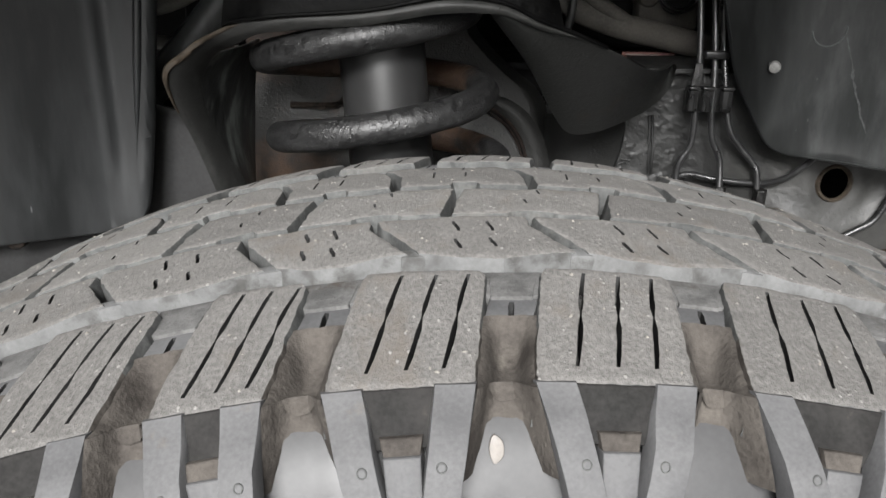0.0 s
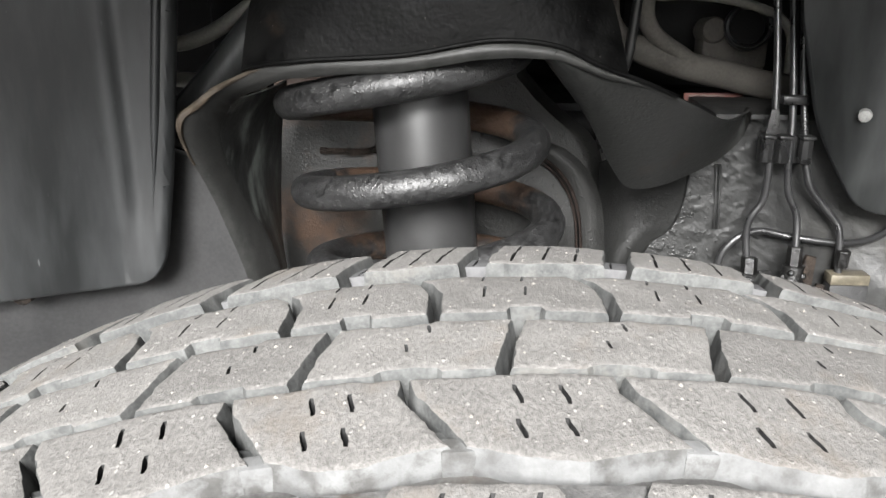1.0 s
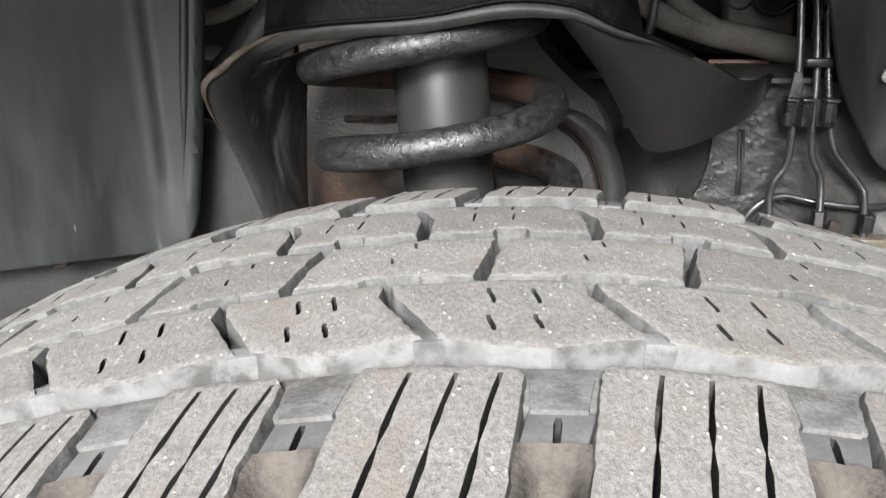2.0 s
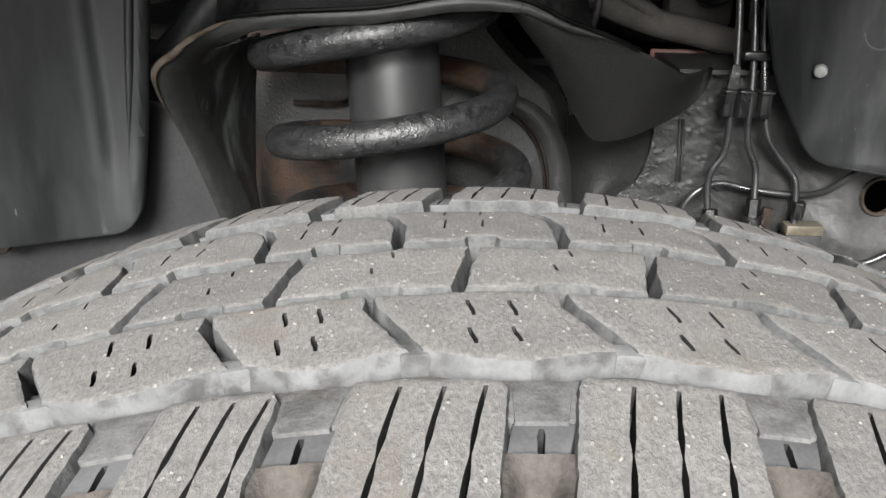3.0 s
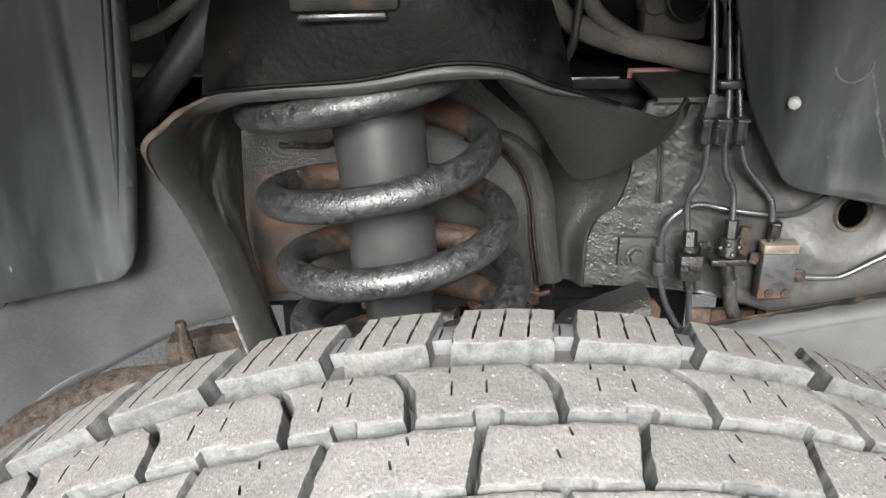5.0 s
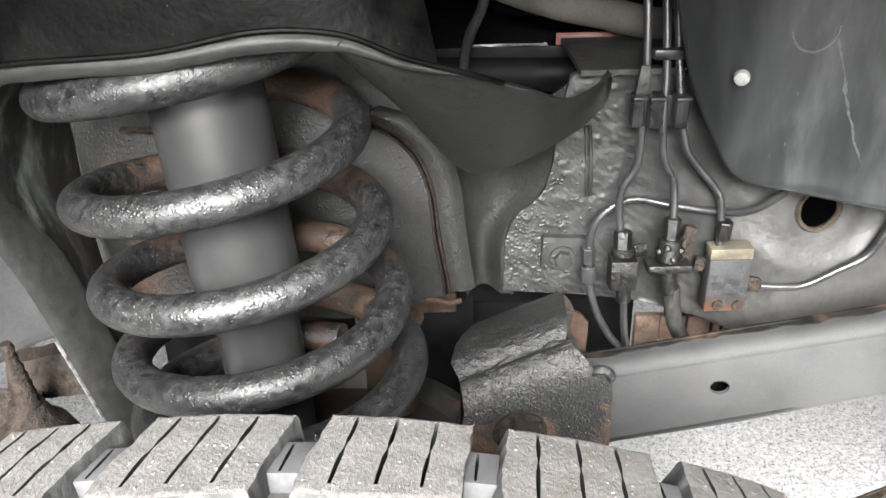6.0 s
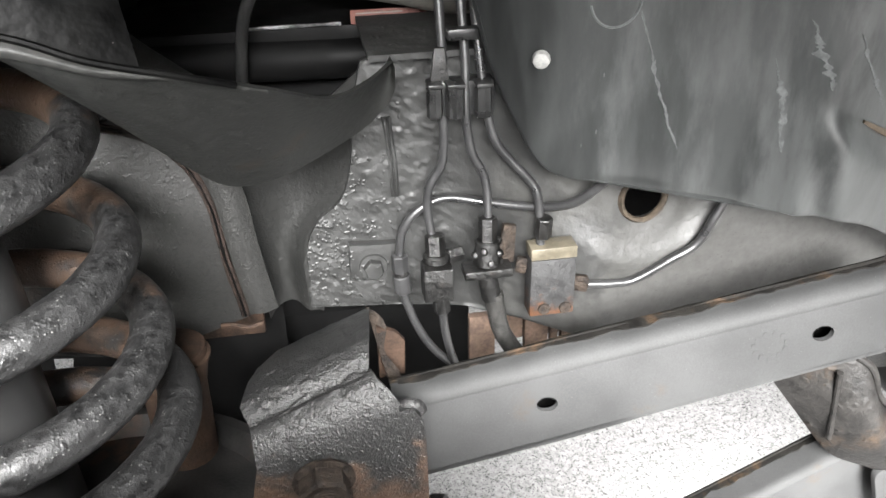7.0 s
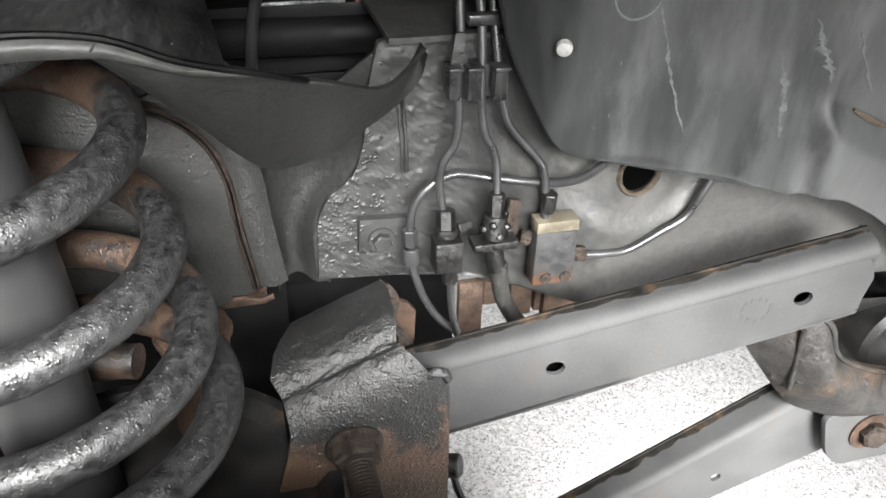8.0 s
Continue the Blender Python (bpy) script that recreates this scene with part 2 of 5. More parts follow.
liner_scuffed = surface("liner plastic scuffed pale", (0.008133, 0.008633, 0.008884), (0.02252, 0.02377, 0.0244), rough=0.46, grain=10, fine=80, bump=0.12, depth=0.001,
                        stretch=(1, 1, 0.22), rust=(-0.02, 26, (0.04379, 0.04692, 0.0488), -0.15), specks=(0.09, 110, (0.08133, 0.08446, 0.08446), -0.02), spec=0.375, uneven=0.08)
pipe_metal = surface("coated steel brake pipe", (0.015, 0.015, 0.01537), (0.02925, 0.02925, 0.02962), rough=0.32, metal=0.2, grain=40, fine=600, bump=0.15, uneven=0.05, spec=0.55)
fitting_metal = surface("oily black steel fitting", (0.0008772, 0.0008772, 0.000825), (0.00702, 0.006846, 0.006492), rough=0.42, metal=0.1, grain=160, fine=600, bump=0.6, depth=0.002,
                        rust=(-0.05, 45, (0.01755, 0.01053, 0.00702)), spec=0.5)
block_metal = surface("grey cast valve block", (0.0117, 0.0117, 0.01179), (0.0225, 0.0225, 0.02263), rough=0.55, grain=160, fine=700, bump=0.8, depth=0.001, rust=(-0.12, 60, (0.063, 0.0279, 0.0135), -9.0), spec=0.34)
brass = surface("tarnished brass face", (0.063, 0.05512, 0.03938), (0.1102, 0.09709, 0.07091), rough=0.5, metal=0.2, grain=60, fine=500, bump=0.2, spec=0.425)
black_plastic = surface("black clip plastic", (0.006, 0.006, 0.006), (0.015, 0.015, 0.015), rough=0.35, grain=40, fine=500, bump=0.1, spec=0.25)
grey_clip = surface("grey pipe sleeve", (0.00768, 0.00768, 0.00768), (0.01472, 0.01472, 0.01472), rough=0.32, grain=60, fine=500, bump=0.15, spec=0.375)
hose_rubber = surface("dusty engine hose", (0.03136, 0.02957, 0.02598), (0.06272, 0.05824, 0.05152), rough=0.8, grain=25, fine=400, bump=0.2, spec=0.188)
hose_tan = surface("pale tan tube", (0.10, 0.098, 0.084), (0.17, 0.165, 0.142), rough=0.6, grain=25, fine=400, bump=0.1)
# Engine cover black, lowered to near zero to paint deep shade as well.
cover_and_shade = surface("black engine cover and painted deep shade", (0.0012, 0.0012, 0.0012), (0.0040, 0.0040, 0.0040), rough=0.6, grain=20, fine=300, bump=0.2, spec=0.07)
rivet_white = surface("pale push rivet", (0.09677, 0.09677, 0.09274), (0.1814, 0.1814, 0.1734), rough=0.5, grain=200, fine=900, bump=0.3)
label_red = surface("faded red label", (0.06756, 0.02304, 0.01843), (0.1045, 0.03994, 0.03072), rough=0.6, grain=120, fine=500, bump=0.1, spec=0.375)
label_pale = surface("pale label print", (0.0935, 0.08525, 0.077), (0.132, 0.121, 0.11), rough=0.7, grain=220, fine=700, bump=0.3)
bright_steel = surface("dull zinc steel", (0.10, 0.10, 0.10), (0.34, 0.34, 0.34), rough=0.42, metal=0.8, grain=160, fine=500, bump=0.7, depth=0.002)
body_paint = surface("dark body paint", (0.03, 0.03, 0.032), (0.05, 0.05, 0.052), rough=0.35, grain=12, fine=500, bump=0.03, coat=0.5)
gravel = surface("pale exposed aggregate concrete", (0.170, 0.168, 0.167), (0.335, 0.331, 0.327), rough=0.9, grain=110, fine=420, bump=0.5, depth=0.003,
                 rust=(0.20, 230, (0.052, 0.050, 0.051)), specks=(0.31, 270, (0.030, 0.029, 0.031), 0.05), spread=0.24, spec=0.2)
arm_grime = surface("black grime with rust showing through", (0.0035, 0.0033, 0.003), (0.011, 0.0102, 0.009), rough=0.8, grain=90, fine=400, bump=0.6, depth=0.0015,
                    rust=(0.16, 22, (0.060, 0.038, 0.022)), spec=0.1)


# ---- mesh helpers ----
def thing(name, at, label, category, group="", kind=""):
    ob = new(name)
    ob.location = at
    ob.empty_display_size = 0.05
    bpy.context.view_layer.update()
    return tagged(ob, label, category, group, kind)


def part(name, bm, material, parent=None, label="", smooth=40, at=None):
    """Links a bmesh, built in world metres, as one mesh object under a thing or a part."""
    bm.normal_update()
    mesh = bpy.data.meshes.new(name)
    origin = Vector((0, 0, 0))
    if parent is not None:
        p = parent
        while p is not None:
            origin += p.location
            p = p.parent
    if at is not None:
        origin = Vector(at)
    bmesh.ops.translate(bm, verts=bm.verts, vec=-origin)
    for e in bm.edges:
        e.smooth = len(e.link_faces) == 2 and e.calc_face_angle(0) < radians(smooth)
    for f in bm.faces:
        f.smooth = True
    bm.to_mesh(mesh)
    bm.free()
    mesh.materials.append(material)
    ob = new(name, mesh)
    if parent is not None:
        ob.parent = parent
    else:
        ob.location = origin
    return tagged(ob, label)


def spline(pts, per=8):
    """A smooth line through the given points."""
    p = [Vector(a) for a in pts]
    p = [2 * p[0] - p[1], *p, 2 * p[-1] - p[-2]]
    out = []
    for i in range(1, len(p) - 2):
        a, b, c, d = p[i - 1:i + 3]
        for k in range(per):
            t = k / per
            out.append(0.5 * ((2 * b) + (c - a) * t + (2 * a - 5 * b + 4 * c - d) * t * t + (3 * b - a - 3 * c + d) * t ** 3))
    out.append(p[-2])
    return out


def tube(pts, r, seg=12, caps=True, wobble=0.0, chips=0.0):
    """A round bar along a line; r is a radius or a function of 0..1."""
    bm = bmesh.new()
    rings, n = [], len(pts)
    t0 = (pts[1] - pts[0]).normalized()
    side = t0.orthogonal().normalized()
    for i, p in enumerate(pts):
        t = (pts[min(i + 1, n - 1)] - pts[max(i - 1, 0)]).normalized()
        side = (side - side.dot(t) * t).normalized()
        up = t.cross(side)
        rad = r(i / (n - 1)) if callable(r) else r
        ring = []
        for k in range(seg):
            a = 2 * math.pi * k / seg
            q = rad * (1 + wobble * noise.noise(p * 60 + Vector((math.cos(a), math.sin(a), 0))))
            if chips:
                d = p + rad * (math.cos(a) * side + math.sin(a) * up)
                q += chips * (noise.noise(d * 330) + 0.7 * abs(noise.noise(d * 150)))
            ring.append(bm.verts.new(p + q * (math.cos(a) * side + math.sin(a) * up)))
        rings.append(ring)
    for a, b in zip(rings, rings[1:]):
        for k in range(seg):
            bm.faces.new((a[k], a[(k + 1) % seg], b[(k + 1) % seg], b[k]))
    if caps:
        bm.faces.new(rings[0][::-1])
        bm.faces.new(rings[-1])
    bmesh.ops.recalc_face_normals(bm, faces=bm.faces)
    return bm


def bar(a, b, r, seg=16, r2=None, bevel=0.0):
    """A straight round or hexagonal bar with chamfered ends."""
    a, b = Vector(a), Vector(b)
    r2 = r if r2 is None else r2
    d = (b - a).normalized()
    e = min(bevel or 0.12 * min(r, r2), 0.3 * (b - a).length)
    pts = [a, a + d * e, b - d * e, b]
    rad = [r - e, r, r2, r2 - e]
    return tube(pts, lambda s: rad[min(3, int(round(s * 3)))], seg)


def lathe(profile, at, axis=(0, 0, 1), seg=48, closed=False):
    """Turns a profile of (radius, height) pairs about an axis."""
    bm = bmesh.new()
    turn = Vector(axis).to_track_quat("Z", "Y").to_matrix()
    rings = []
    for r, h in profile:
        rings.append([bm.verts.new(Vector(at) + turn @ Vector((r * math.cos(2 * math.pi * k / seg), r * math.sin(2 * math.pi * k / seg), h))) for k in range(seg)])
    pairs = list(zip(rings, rings[1:])) + ([(rings[-1], rings[0])] if closed else [])
    for a, b in pairs:
        for k in range(seg):
            bm.faces.new((a[k], a[(k + 1) % seg], b[(k + 1) % seg], b[k]))
    if not closed:
        bm.faces.new(rings[0][::-1])
        bm.faces.new(rings[-1])
    bmesh.ops.recalc_face_normals(bm, faces=bm.faces)
    return bm


def block(lo, hi, bevel=0.002, segments=2):
    bm = bmesh.new()
    bmesh.ops.create_cube(bm, size=1)
    lo, hi = Vector(lo), Vector(hi)
    for v in bm.verts:
        v.co = Vector(((lo[i] + hi[i]) / 2 + v.co[i] * (hi[i] - lo[i]) for i in range(3)))
    bmesh.ops.bevel(bm, geom=bm.edges[:], offset=bevel, segments=segments, affect="EDGES", profile=0.5)
    return bm


def sheet(fn, nu, nv, thick, push=None):
    """A plate of a given thickness over the surface fn(u, v), u and v from 0 to 1."""
    bm = bmesh.new()
    grid = [[bm.verts.new(Vector(fn(i / nu, j / nv))) for j in range(nv + 1)] for i in range(nu + 1)]
    for i in range(nu):
        for j in range(nv):
            bm.faces.new((grid[i][j], grid[i + 1][j], grid[i + 1][j + 1], grid[i][j + 1]))
    return thicken(bm, thick, push)


def thicken(bm, thick, push=None):
    """Gives an open surface a back and rims; the back lies along push, or against the faces' normals."""
    bm.normal_update()
    front = list(bm.faces)
    verts = list(bm.verts)
    back = {v: bm.verts.new(v.co + (Vector(push).normalized() if push else -v.normal) * thick) for v in verts}
    rims = [e for e in bm.edges if len(e.link_faces) == 1]
    for e in rims:
        a, b = e.verts
        bm.faces.new((a, b, back[b], back[a]))
    for f in front:
        bm.faces.new([back[v] for v in reversed(f.verts)])
    bmesh.ops.recalc_face_normals(bm, faces=bm.faces)
    return bm


def inside(p, poly):
    hit = False
    for (x1, y1), (x2, y2) in zip(poly, poly[1:] + poly[:1]):
        if (y1 > p[1]) != (y2 > p[1]) and p[0] < (x2 - x1) * (p[1] - y1) / (y2 - y1) + x1:
            hit = not hit
    return hit


def grown(poly, d):
    """A polygon, run anticlockwise, moved outwards by d."""
    out, n = [], len(poly)
    for i in range(n):
        a, b, c = Vector(poly[i - 1]), Vector(poly[i]), Vector(poly[(i + 1) % n])
        e, f = (b - a).normalized(), (c - b).normalized()
        m = Vector((e.y, -e.x)) + Vector((f.y, -f.x))
        m = m / max(0.35, m.length_squared / 2)
        out.append((b.x + m.x * d, b.y + m.y * d))
    return out


def anticlockwise(poly):
    area = sum(a[0] * b[1] - b[0] * a[1] for a, b in zip(poly, poly[1:] + poly[:1]))
    return poly if area > 0 else poly[::-1]


def cut_plate(outline, holes, place, top, bottom, edge=0.0, flare=0.0, extra=(), slit=0):
    """A plate over a flat outline with holes through it. place(x, y, h) gives the world point at height h; edge: the worn rim; flare: how much wider the foot is."""

    outline = anticlockwise(list(outline))
    holes = [anticlockwise(list(h)) for h in holes]
    inner = grown(outline, -edge) if edge else outline
    loops = [inner, *holes]
    coords, edges = [], []
    for loop in loops:
        k = len(coords)
        coords += [Vector(c) for c in loop]
        edges += [(k + i, k + (i + 1) % len(loop)) for i in range(len(loop))]
    coords += [Vector(c) for c in extra if inside(c, inner) and not any(inside(c, grown(h, 0.0004)) for h in holes)]
    verts, _, faces, *_ = delaunay_2d_cdt(coords, edges, [], 0, 1e-6)
    bm = bmesh.new()
    up = [bm.verts.new(place(v.x, v.y, top)) for v in verts]
    for f in faces:
        c = sum((verts[i] for i in f), Vector((0, 0))) / len(f)
        if inside(c, inner) and not any(inside(c, h) for h in holes):
            bm.faces.new([up[i] for i in f])

    def wall(ring, low, slot_index=0):
        for i in range(len(ring)):
            j = (i + 1) % len(ring)
            bm.faces.new((ring[j], ring[i], low[i], low[j])).material_index = slot_index

    ring = up[:len(inner)]
    if edge:
        for inset, fall in ((0.28, 0.25), (0.0, 0.95)):
            mid = [bm.verts.new(place(x, y, top - edge * fall)) for x, y in (grown(outline, -edge * inset) if inset else outline)]
            wall(ring, mid)
            ring = mid
    low = [bm.verts.new(place(x, y, bottom)) for x, y in grown(outline, flare)]
    wall(ring, low)
    k = len(inner)
    for h in holes:
        ring = up[k:k + len(h)][::-1]
        low2 = [bm.verts.new(place(x, y, bottom)) for x, y in h[::-1]]
        wall(ring, low2, slit)
        if flare:
            bm.faces.new(low2[::-1]).material_index = slit
        k += len(h)
    loose = [v for v in bm.verts if not v.link_faces]
    bmesh.ops.delete(bm, geom=loose, context="VERTS")
    bmesh.ops.recalc_face_normals(bm, faces=bm.faces)
    return bm


def blended(s, table):
    """Reads a smooth table of (s, value) pairs."""
    xs, ys = [a for a, _ in table], [b for _, b in table]
    return float(np.interp(s, xs, ys))


def smooth(a, b, x):
    t = min(1, max(0, (x - a) / (b - a)))
    return t * t * (3 - 2 * t)


# ---- ground and car body ----
def ground_sheet():
    bm = bmesh.new()
    bmesh.ops.create_grid(bm, x_segments=8, y_segments=8, size=400)
    bmesh.ops.translate(bm, verts=bm.verts, vec=(0, 0, GROUND))
    return bm


tagged(part("ground", ground_sheet(), gravel), "pale speckled exposed aggregate concrete", "ground", kind="structure")


# ---- unseen car body, added to close the wheel well and block light ----
def arch_skin(u, v):
    """The unseen outer wing above the wheel; its round arch limits the light let in."""
    x = -1.3 + 2.6 * u
    lip = 0.36 + 0.74 * math.sqrt(max(0.0, 1 - (x / 0.80) ** 2)) if abs(x) < 0.80 else 0.36
    return (x, 0.10 + 0.03 * v, lip + (1.30 - lip) * v)


car = thing("unseen_body", (0, 0.9, 1.25), "unseen dark car body added to close the wheel well and block light", "car")
part("wing", sheet(arch_skin, 60, 4, 0.012, (0, 1, 0)), body_paint, car)
part("bonnet", block((-1.3, 0.14, 1.29), (1.1, 1.75, 1.31), 0.008), body_paint, car)
# Out of view; sloped down inwards to keep sky light off the spring tower.
part("wheel_well_roof", sheet(lambda u, v: (-0.9 + 1.8 * u, 0.13 + 0.66 * v, 1.11 - 0.145 * v - 0.7 * (abs(2 * u - 1) ** 3.5) * (1 - 0.2 * v)), 24, 6, 0.004, (0, 0, 1)), cover_and_shade, car)
part("bulkhead", block((-1.3, 1.28, 0.62), (1.1, 1.30, 1.285), 0.004), cover_and_shade, car)
# Out of view; added to shade the ground under the car.
part("floor_pan", block((-1.3, 1.32, 0.52), (1.1, 1.72, 0.56), 0.01), cover_and_shade, car)
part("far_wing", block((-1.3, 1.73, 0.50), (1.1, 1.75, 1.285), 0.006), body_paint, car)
part("bay_end", block((-1.30, 0.80, 0.62), (-1.28, 1.28, 1.285), 0.004), cover_and_shade, car)
part("bay_front", block((1.08, 0.80, 0.62), (1.10, 1.28, 1.285), 0.004), cover_and_shade, car)

# ---- wheel ----
WHEEL = Vector((0.015, 0.2735, 0.341))
RADIUS = 0.430
wheel = thing("wheel", WHEEL, "off-road wheel with a dusty all-terrain tyre on concrete", "wheel")
wheel.rotation_euler = (0, 0, 0.03)


def crown(v):
    return RADIUS - v * v


def on_tread(u, v, h):
    """A point of the tread, in the wheel's own space: u along the running surface, v across, h above, in millimetres."""
    a, r = u / 1000 / RADIUS, crown(v / 1000) + h / 1000
    return (r * math.sin(a), v / 1000, r * math.cos(a))


SIDE = [(0, (110, 418.5)), (8, (115, 412)), (20, (122, 402)), (40, (129, 383)), (60, (133, 364)), (90, (134, 334))]


def on_side(u, s, h):
    """A point of the outer sidewall, s millimetres below the tread's edge."""
    v, r = blended(s, [(a, b[0]) for a, b in SIDE]), blended(s, [(a, b[1]) for a, b in SIDE])
    a = u / 1000 / RADIUS
    r, v = (r + h * 0.35) / 1000, -(v + h * 0.93) / 1000
    return (r * math.sin(a), v, r * math.cos(a))


def on_rib(u, s, h):
    """The same, with the height growing from the lug's edge downwards."""
    return on_side(u, s, h * (0.04 + 0.96 * smooth(0, 15, s)) if h > 0 else h)


def carcass():
    """The tyre's casing: groove floor, shoulders, sidewalls and beads."""
    prof = [(0.222, -0.100), (0.232, -0.112), (0.262, -0.121), (0.30, -0.127), (0.334, -0.127), (0.364, -0.126), (0.383, -0.121), (0.397, -0.112), (0.404, -0.104)]
    prof += [(crown(v / 1000) - 0.0105, v / 1000) for v in range(-96, 97, 12)]
    prof += [(r, -v) for r, v in prof[8::-1]]
    return lathe(prof, (0, 0, 0), (0, 1, 0), 216, closed=True)


def groove_band(v0, v1, drop):
    prof = [(crown(v) - drop, v) for v in (v0, (v0 + v1) / 2, v1)]
    prof += [(r - 0.004, v) for r, v in prof[::-1]]
    return lathe(prof, (0, 0, 0), (0, 1, 0), 216, closed=True)


def local_part(name, bm, material, parent, label=""):
    return part(name, bm, material, parent, label, at=(0, 0, 0))


# lathe about +y turns the frame: mirror keeps outer side at -y
tyre = local_part("tyre", carcass(), rubber_base, wheel, "grey dusty all-terrain tyre")
local_part("groove_band", groove_band(-0.0640, -0.0455, 0.0066), rubber_base, tyre, "dusty circumferential groove")
local_part("sidewall", lathe([(0.30, 0.1285), (0.334, 0.1285), (0.364, 0.1275), (0.383, 0.1225), (0.397, 0.1150), (0.405, 0.1090), (0.4105, 0.1020), (0.403, 0.097), (0.36, 0.115), (0.30, 0.12)], (0, 0, 0), (0, -1, 0), 216, closed=True), rubber_smooth, tyre, "pale smooth outer sidewall")


def slot(u0, v0, u1, v1, w=0.75, jog=0.0):
    """A narrow wavy cut from one point to another, pinched at its ends and middle."""
    left, right, n = [], [], 8 if abs(v1 - v0) > 20 else 4
    for k in range(n + 1):
        s = k / n
        u, v = u0 + (u1 - u0) * s + jog * math.sin(2 * math.pi * s) * 0.35, v0 + (v1 - v0) * s
        d = w * (0.6 + 0.25 * math.sin(math.pi * s) ** 0.5) * (1 + 0.3 * noise.noise(Vector((u, v, 3))))
        if n == 8 and k == 4:
            d *= 0.3
        left.append((u - d, v))
        right.append((u + d, v))
    return right + left[::-1]


def outer_lug(L):
    outline = [(2.9, -110), (L - 11.4, -110), (L - 9.6, -98), (L - 4.9, -62), (L - 6.6, -59), (11.8, -58.5), (10.0, -62), (3.8, -100)]
    cuts = [slot(L * f, -104, L * f + 8.8, -62, 0.85, 0.7) for f in (0.26, 0.45, 0.63)]
    return outline, cuts, 0, 12


def second_block(L):
    outline = [(1.2, -20), (2.6, -27), (8, -36), (14.8, -47.5), (L / 2 + 6, -53), (L / 2 + 14, -53.5), (L + 4, -49), (L + 11.6, -47.7), (L + 5, -36.5),
               (L - 0.6, -27), (L - 0.2, -23), (L - 0.6, -20), (L - 14, -19), (L * 0.4, -20)]
    cuts = [slot(L * f, b, L * f - 1.4, t, 0.78, 0.5) for f in (0.54, 0.75) for b, t in ((-45.5, -38.5), (-33, -25.2))]
    return outline, cuts, 12, 0


def centre_block(L):
    outline = [(-1.1, -17), (L * 0.33, -17.6), (L * 0.36, -15.5), (L * 0.62, -15.5), (L * 0.65, -17.4), (L - 4.6, -17), (L - 2, -4), (L + 1.4, 12), (L * 0.62, 13),
               (L * 0.58, 11.5), (L * 0.3, 11.5), (4.6, 12.5), (1.6, 0)]
    cuts = [slot(L * 0.585, 4.5, L * 0.575, 9, 0.6), slot(L * 0.475, -6, L * 0.465, -1.5, 0.6)]
    return outline, cuts, -12, 0


def fourth_block(L):
    outline = [(9.2, 18), (L * 0.55, 18), (L * 0.57, 21.5), (L * 0.74, 21.5), (L * 0.76, 18), (L + 5.8, 18), (L + 5.8, 36), (L + 3.4, 44), (L - 2.2, 52),
               (L * 0.5, 53), (2.2, 52), (6.6, 45), (9.2, 36)]
    cuts = [slot(L * f, b, L * f + 0.8, t, 0.55) for f in (0.43, 0.67) for b, t in ((31, 40), (46, 51.5))]
    return outline, cuts, 11, 0


def inner_lug(L):
    outline = [(5, 71), (L * 0.45, 69.5), (L - 5, 71), (L - 3, 84), (L + 3, 110), (L * 0.6, 110.5), (13, 110), (7, 86)]
    cuts = [slot(L * f, 75, L * f + 6.5, 108.5, 0.75, -0.4) for f in (0.27, 0.49, 0.71)]
    return outline, cuts, 30, 0


def tie_bar(L):
    return [(-7.5, -82), (5.5, -82), (9, -70.5), (-5, -70.5)], [slot(0.0, -81.2, 1.0, -72.5, 1.0)], 0, 0


def ledge(L):
    return [(-6.6, -70.2), (9.6, -70.2), (11.6, -57.0), (-6.9, -57.0)]


def ledge_step(L):
    return [(-4.6, -71.5), (7.0, -71.5), (9.4, -61.0), (-4.4, -61.0)]


def inner_tie(L):
    return [(-6, 84), (6.5, 84), (10, 100), (-2, 100)], [slot(0.5, 85, 3, 99, 0.6)], 30, 0


def rib(L, flip):
    c = (L - 8.5) / 2
    left = [(3.0, 0.3), (12.6, 0.3), (c - 4.2, 26), (c - 3.0, 44), (c - 2.6, 62), (c - 10.5, 62), (c - 11.0, 34)]
    return [(2 * c - u, v) for u, v in left] if flip else left


PITCHES = [43, 51, 53, 57] + [49.956] * 50
ROWS_OF_BLOCKS = (outer_lug, second_block, centre_block, fourth_block, inner_lug)
made = {}


def worn(outline, step=2.0, amount=0.42):
    """A block's outline with its straight edges broken up by wear."""
    out = []
    for (x1, y1), (x2, y2) in zip(outline, outline[1:] + outline[:1]):
        n = max(1, int(math.hypot(x2 - x1, y2 - y1) / step))
        for k in range(n):
            x, y = x1 + (x2 - x1) * k / n, y1 + (y2 - y1) * k / n
            q = Vector((x * 0.31, y * 0.31, 0.5))
            chip = amount * (noise.noise(q) + 0.7 * noise.noise(q * 3.1)), amount * (noise.noise(q + Vector((9, 4, 2))) + 0.7 * noise.noise(q * 3.1 + Vector((2, 7, 1))))
            out.append((x + chip[0], y + chip[1]))
    return out


def uneven(u, v, h):
    """The worn running surface."""
    q = Vector((u * 0.09, v * 0.09, 1.7))
    return on_tread(u, v, h + (0.45 * noise.noise(q) + 0.25 * noise.noise(q * 4) if h > -2.5 else 0))


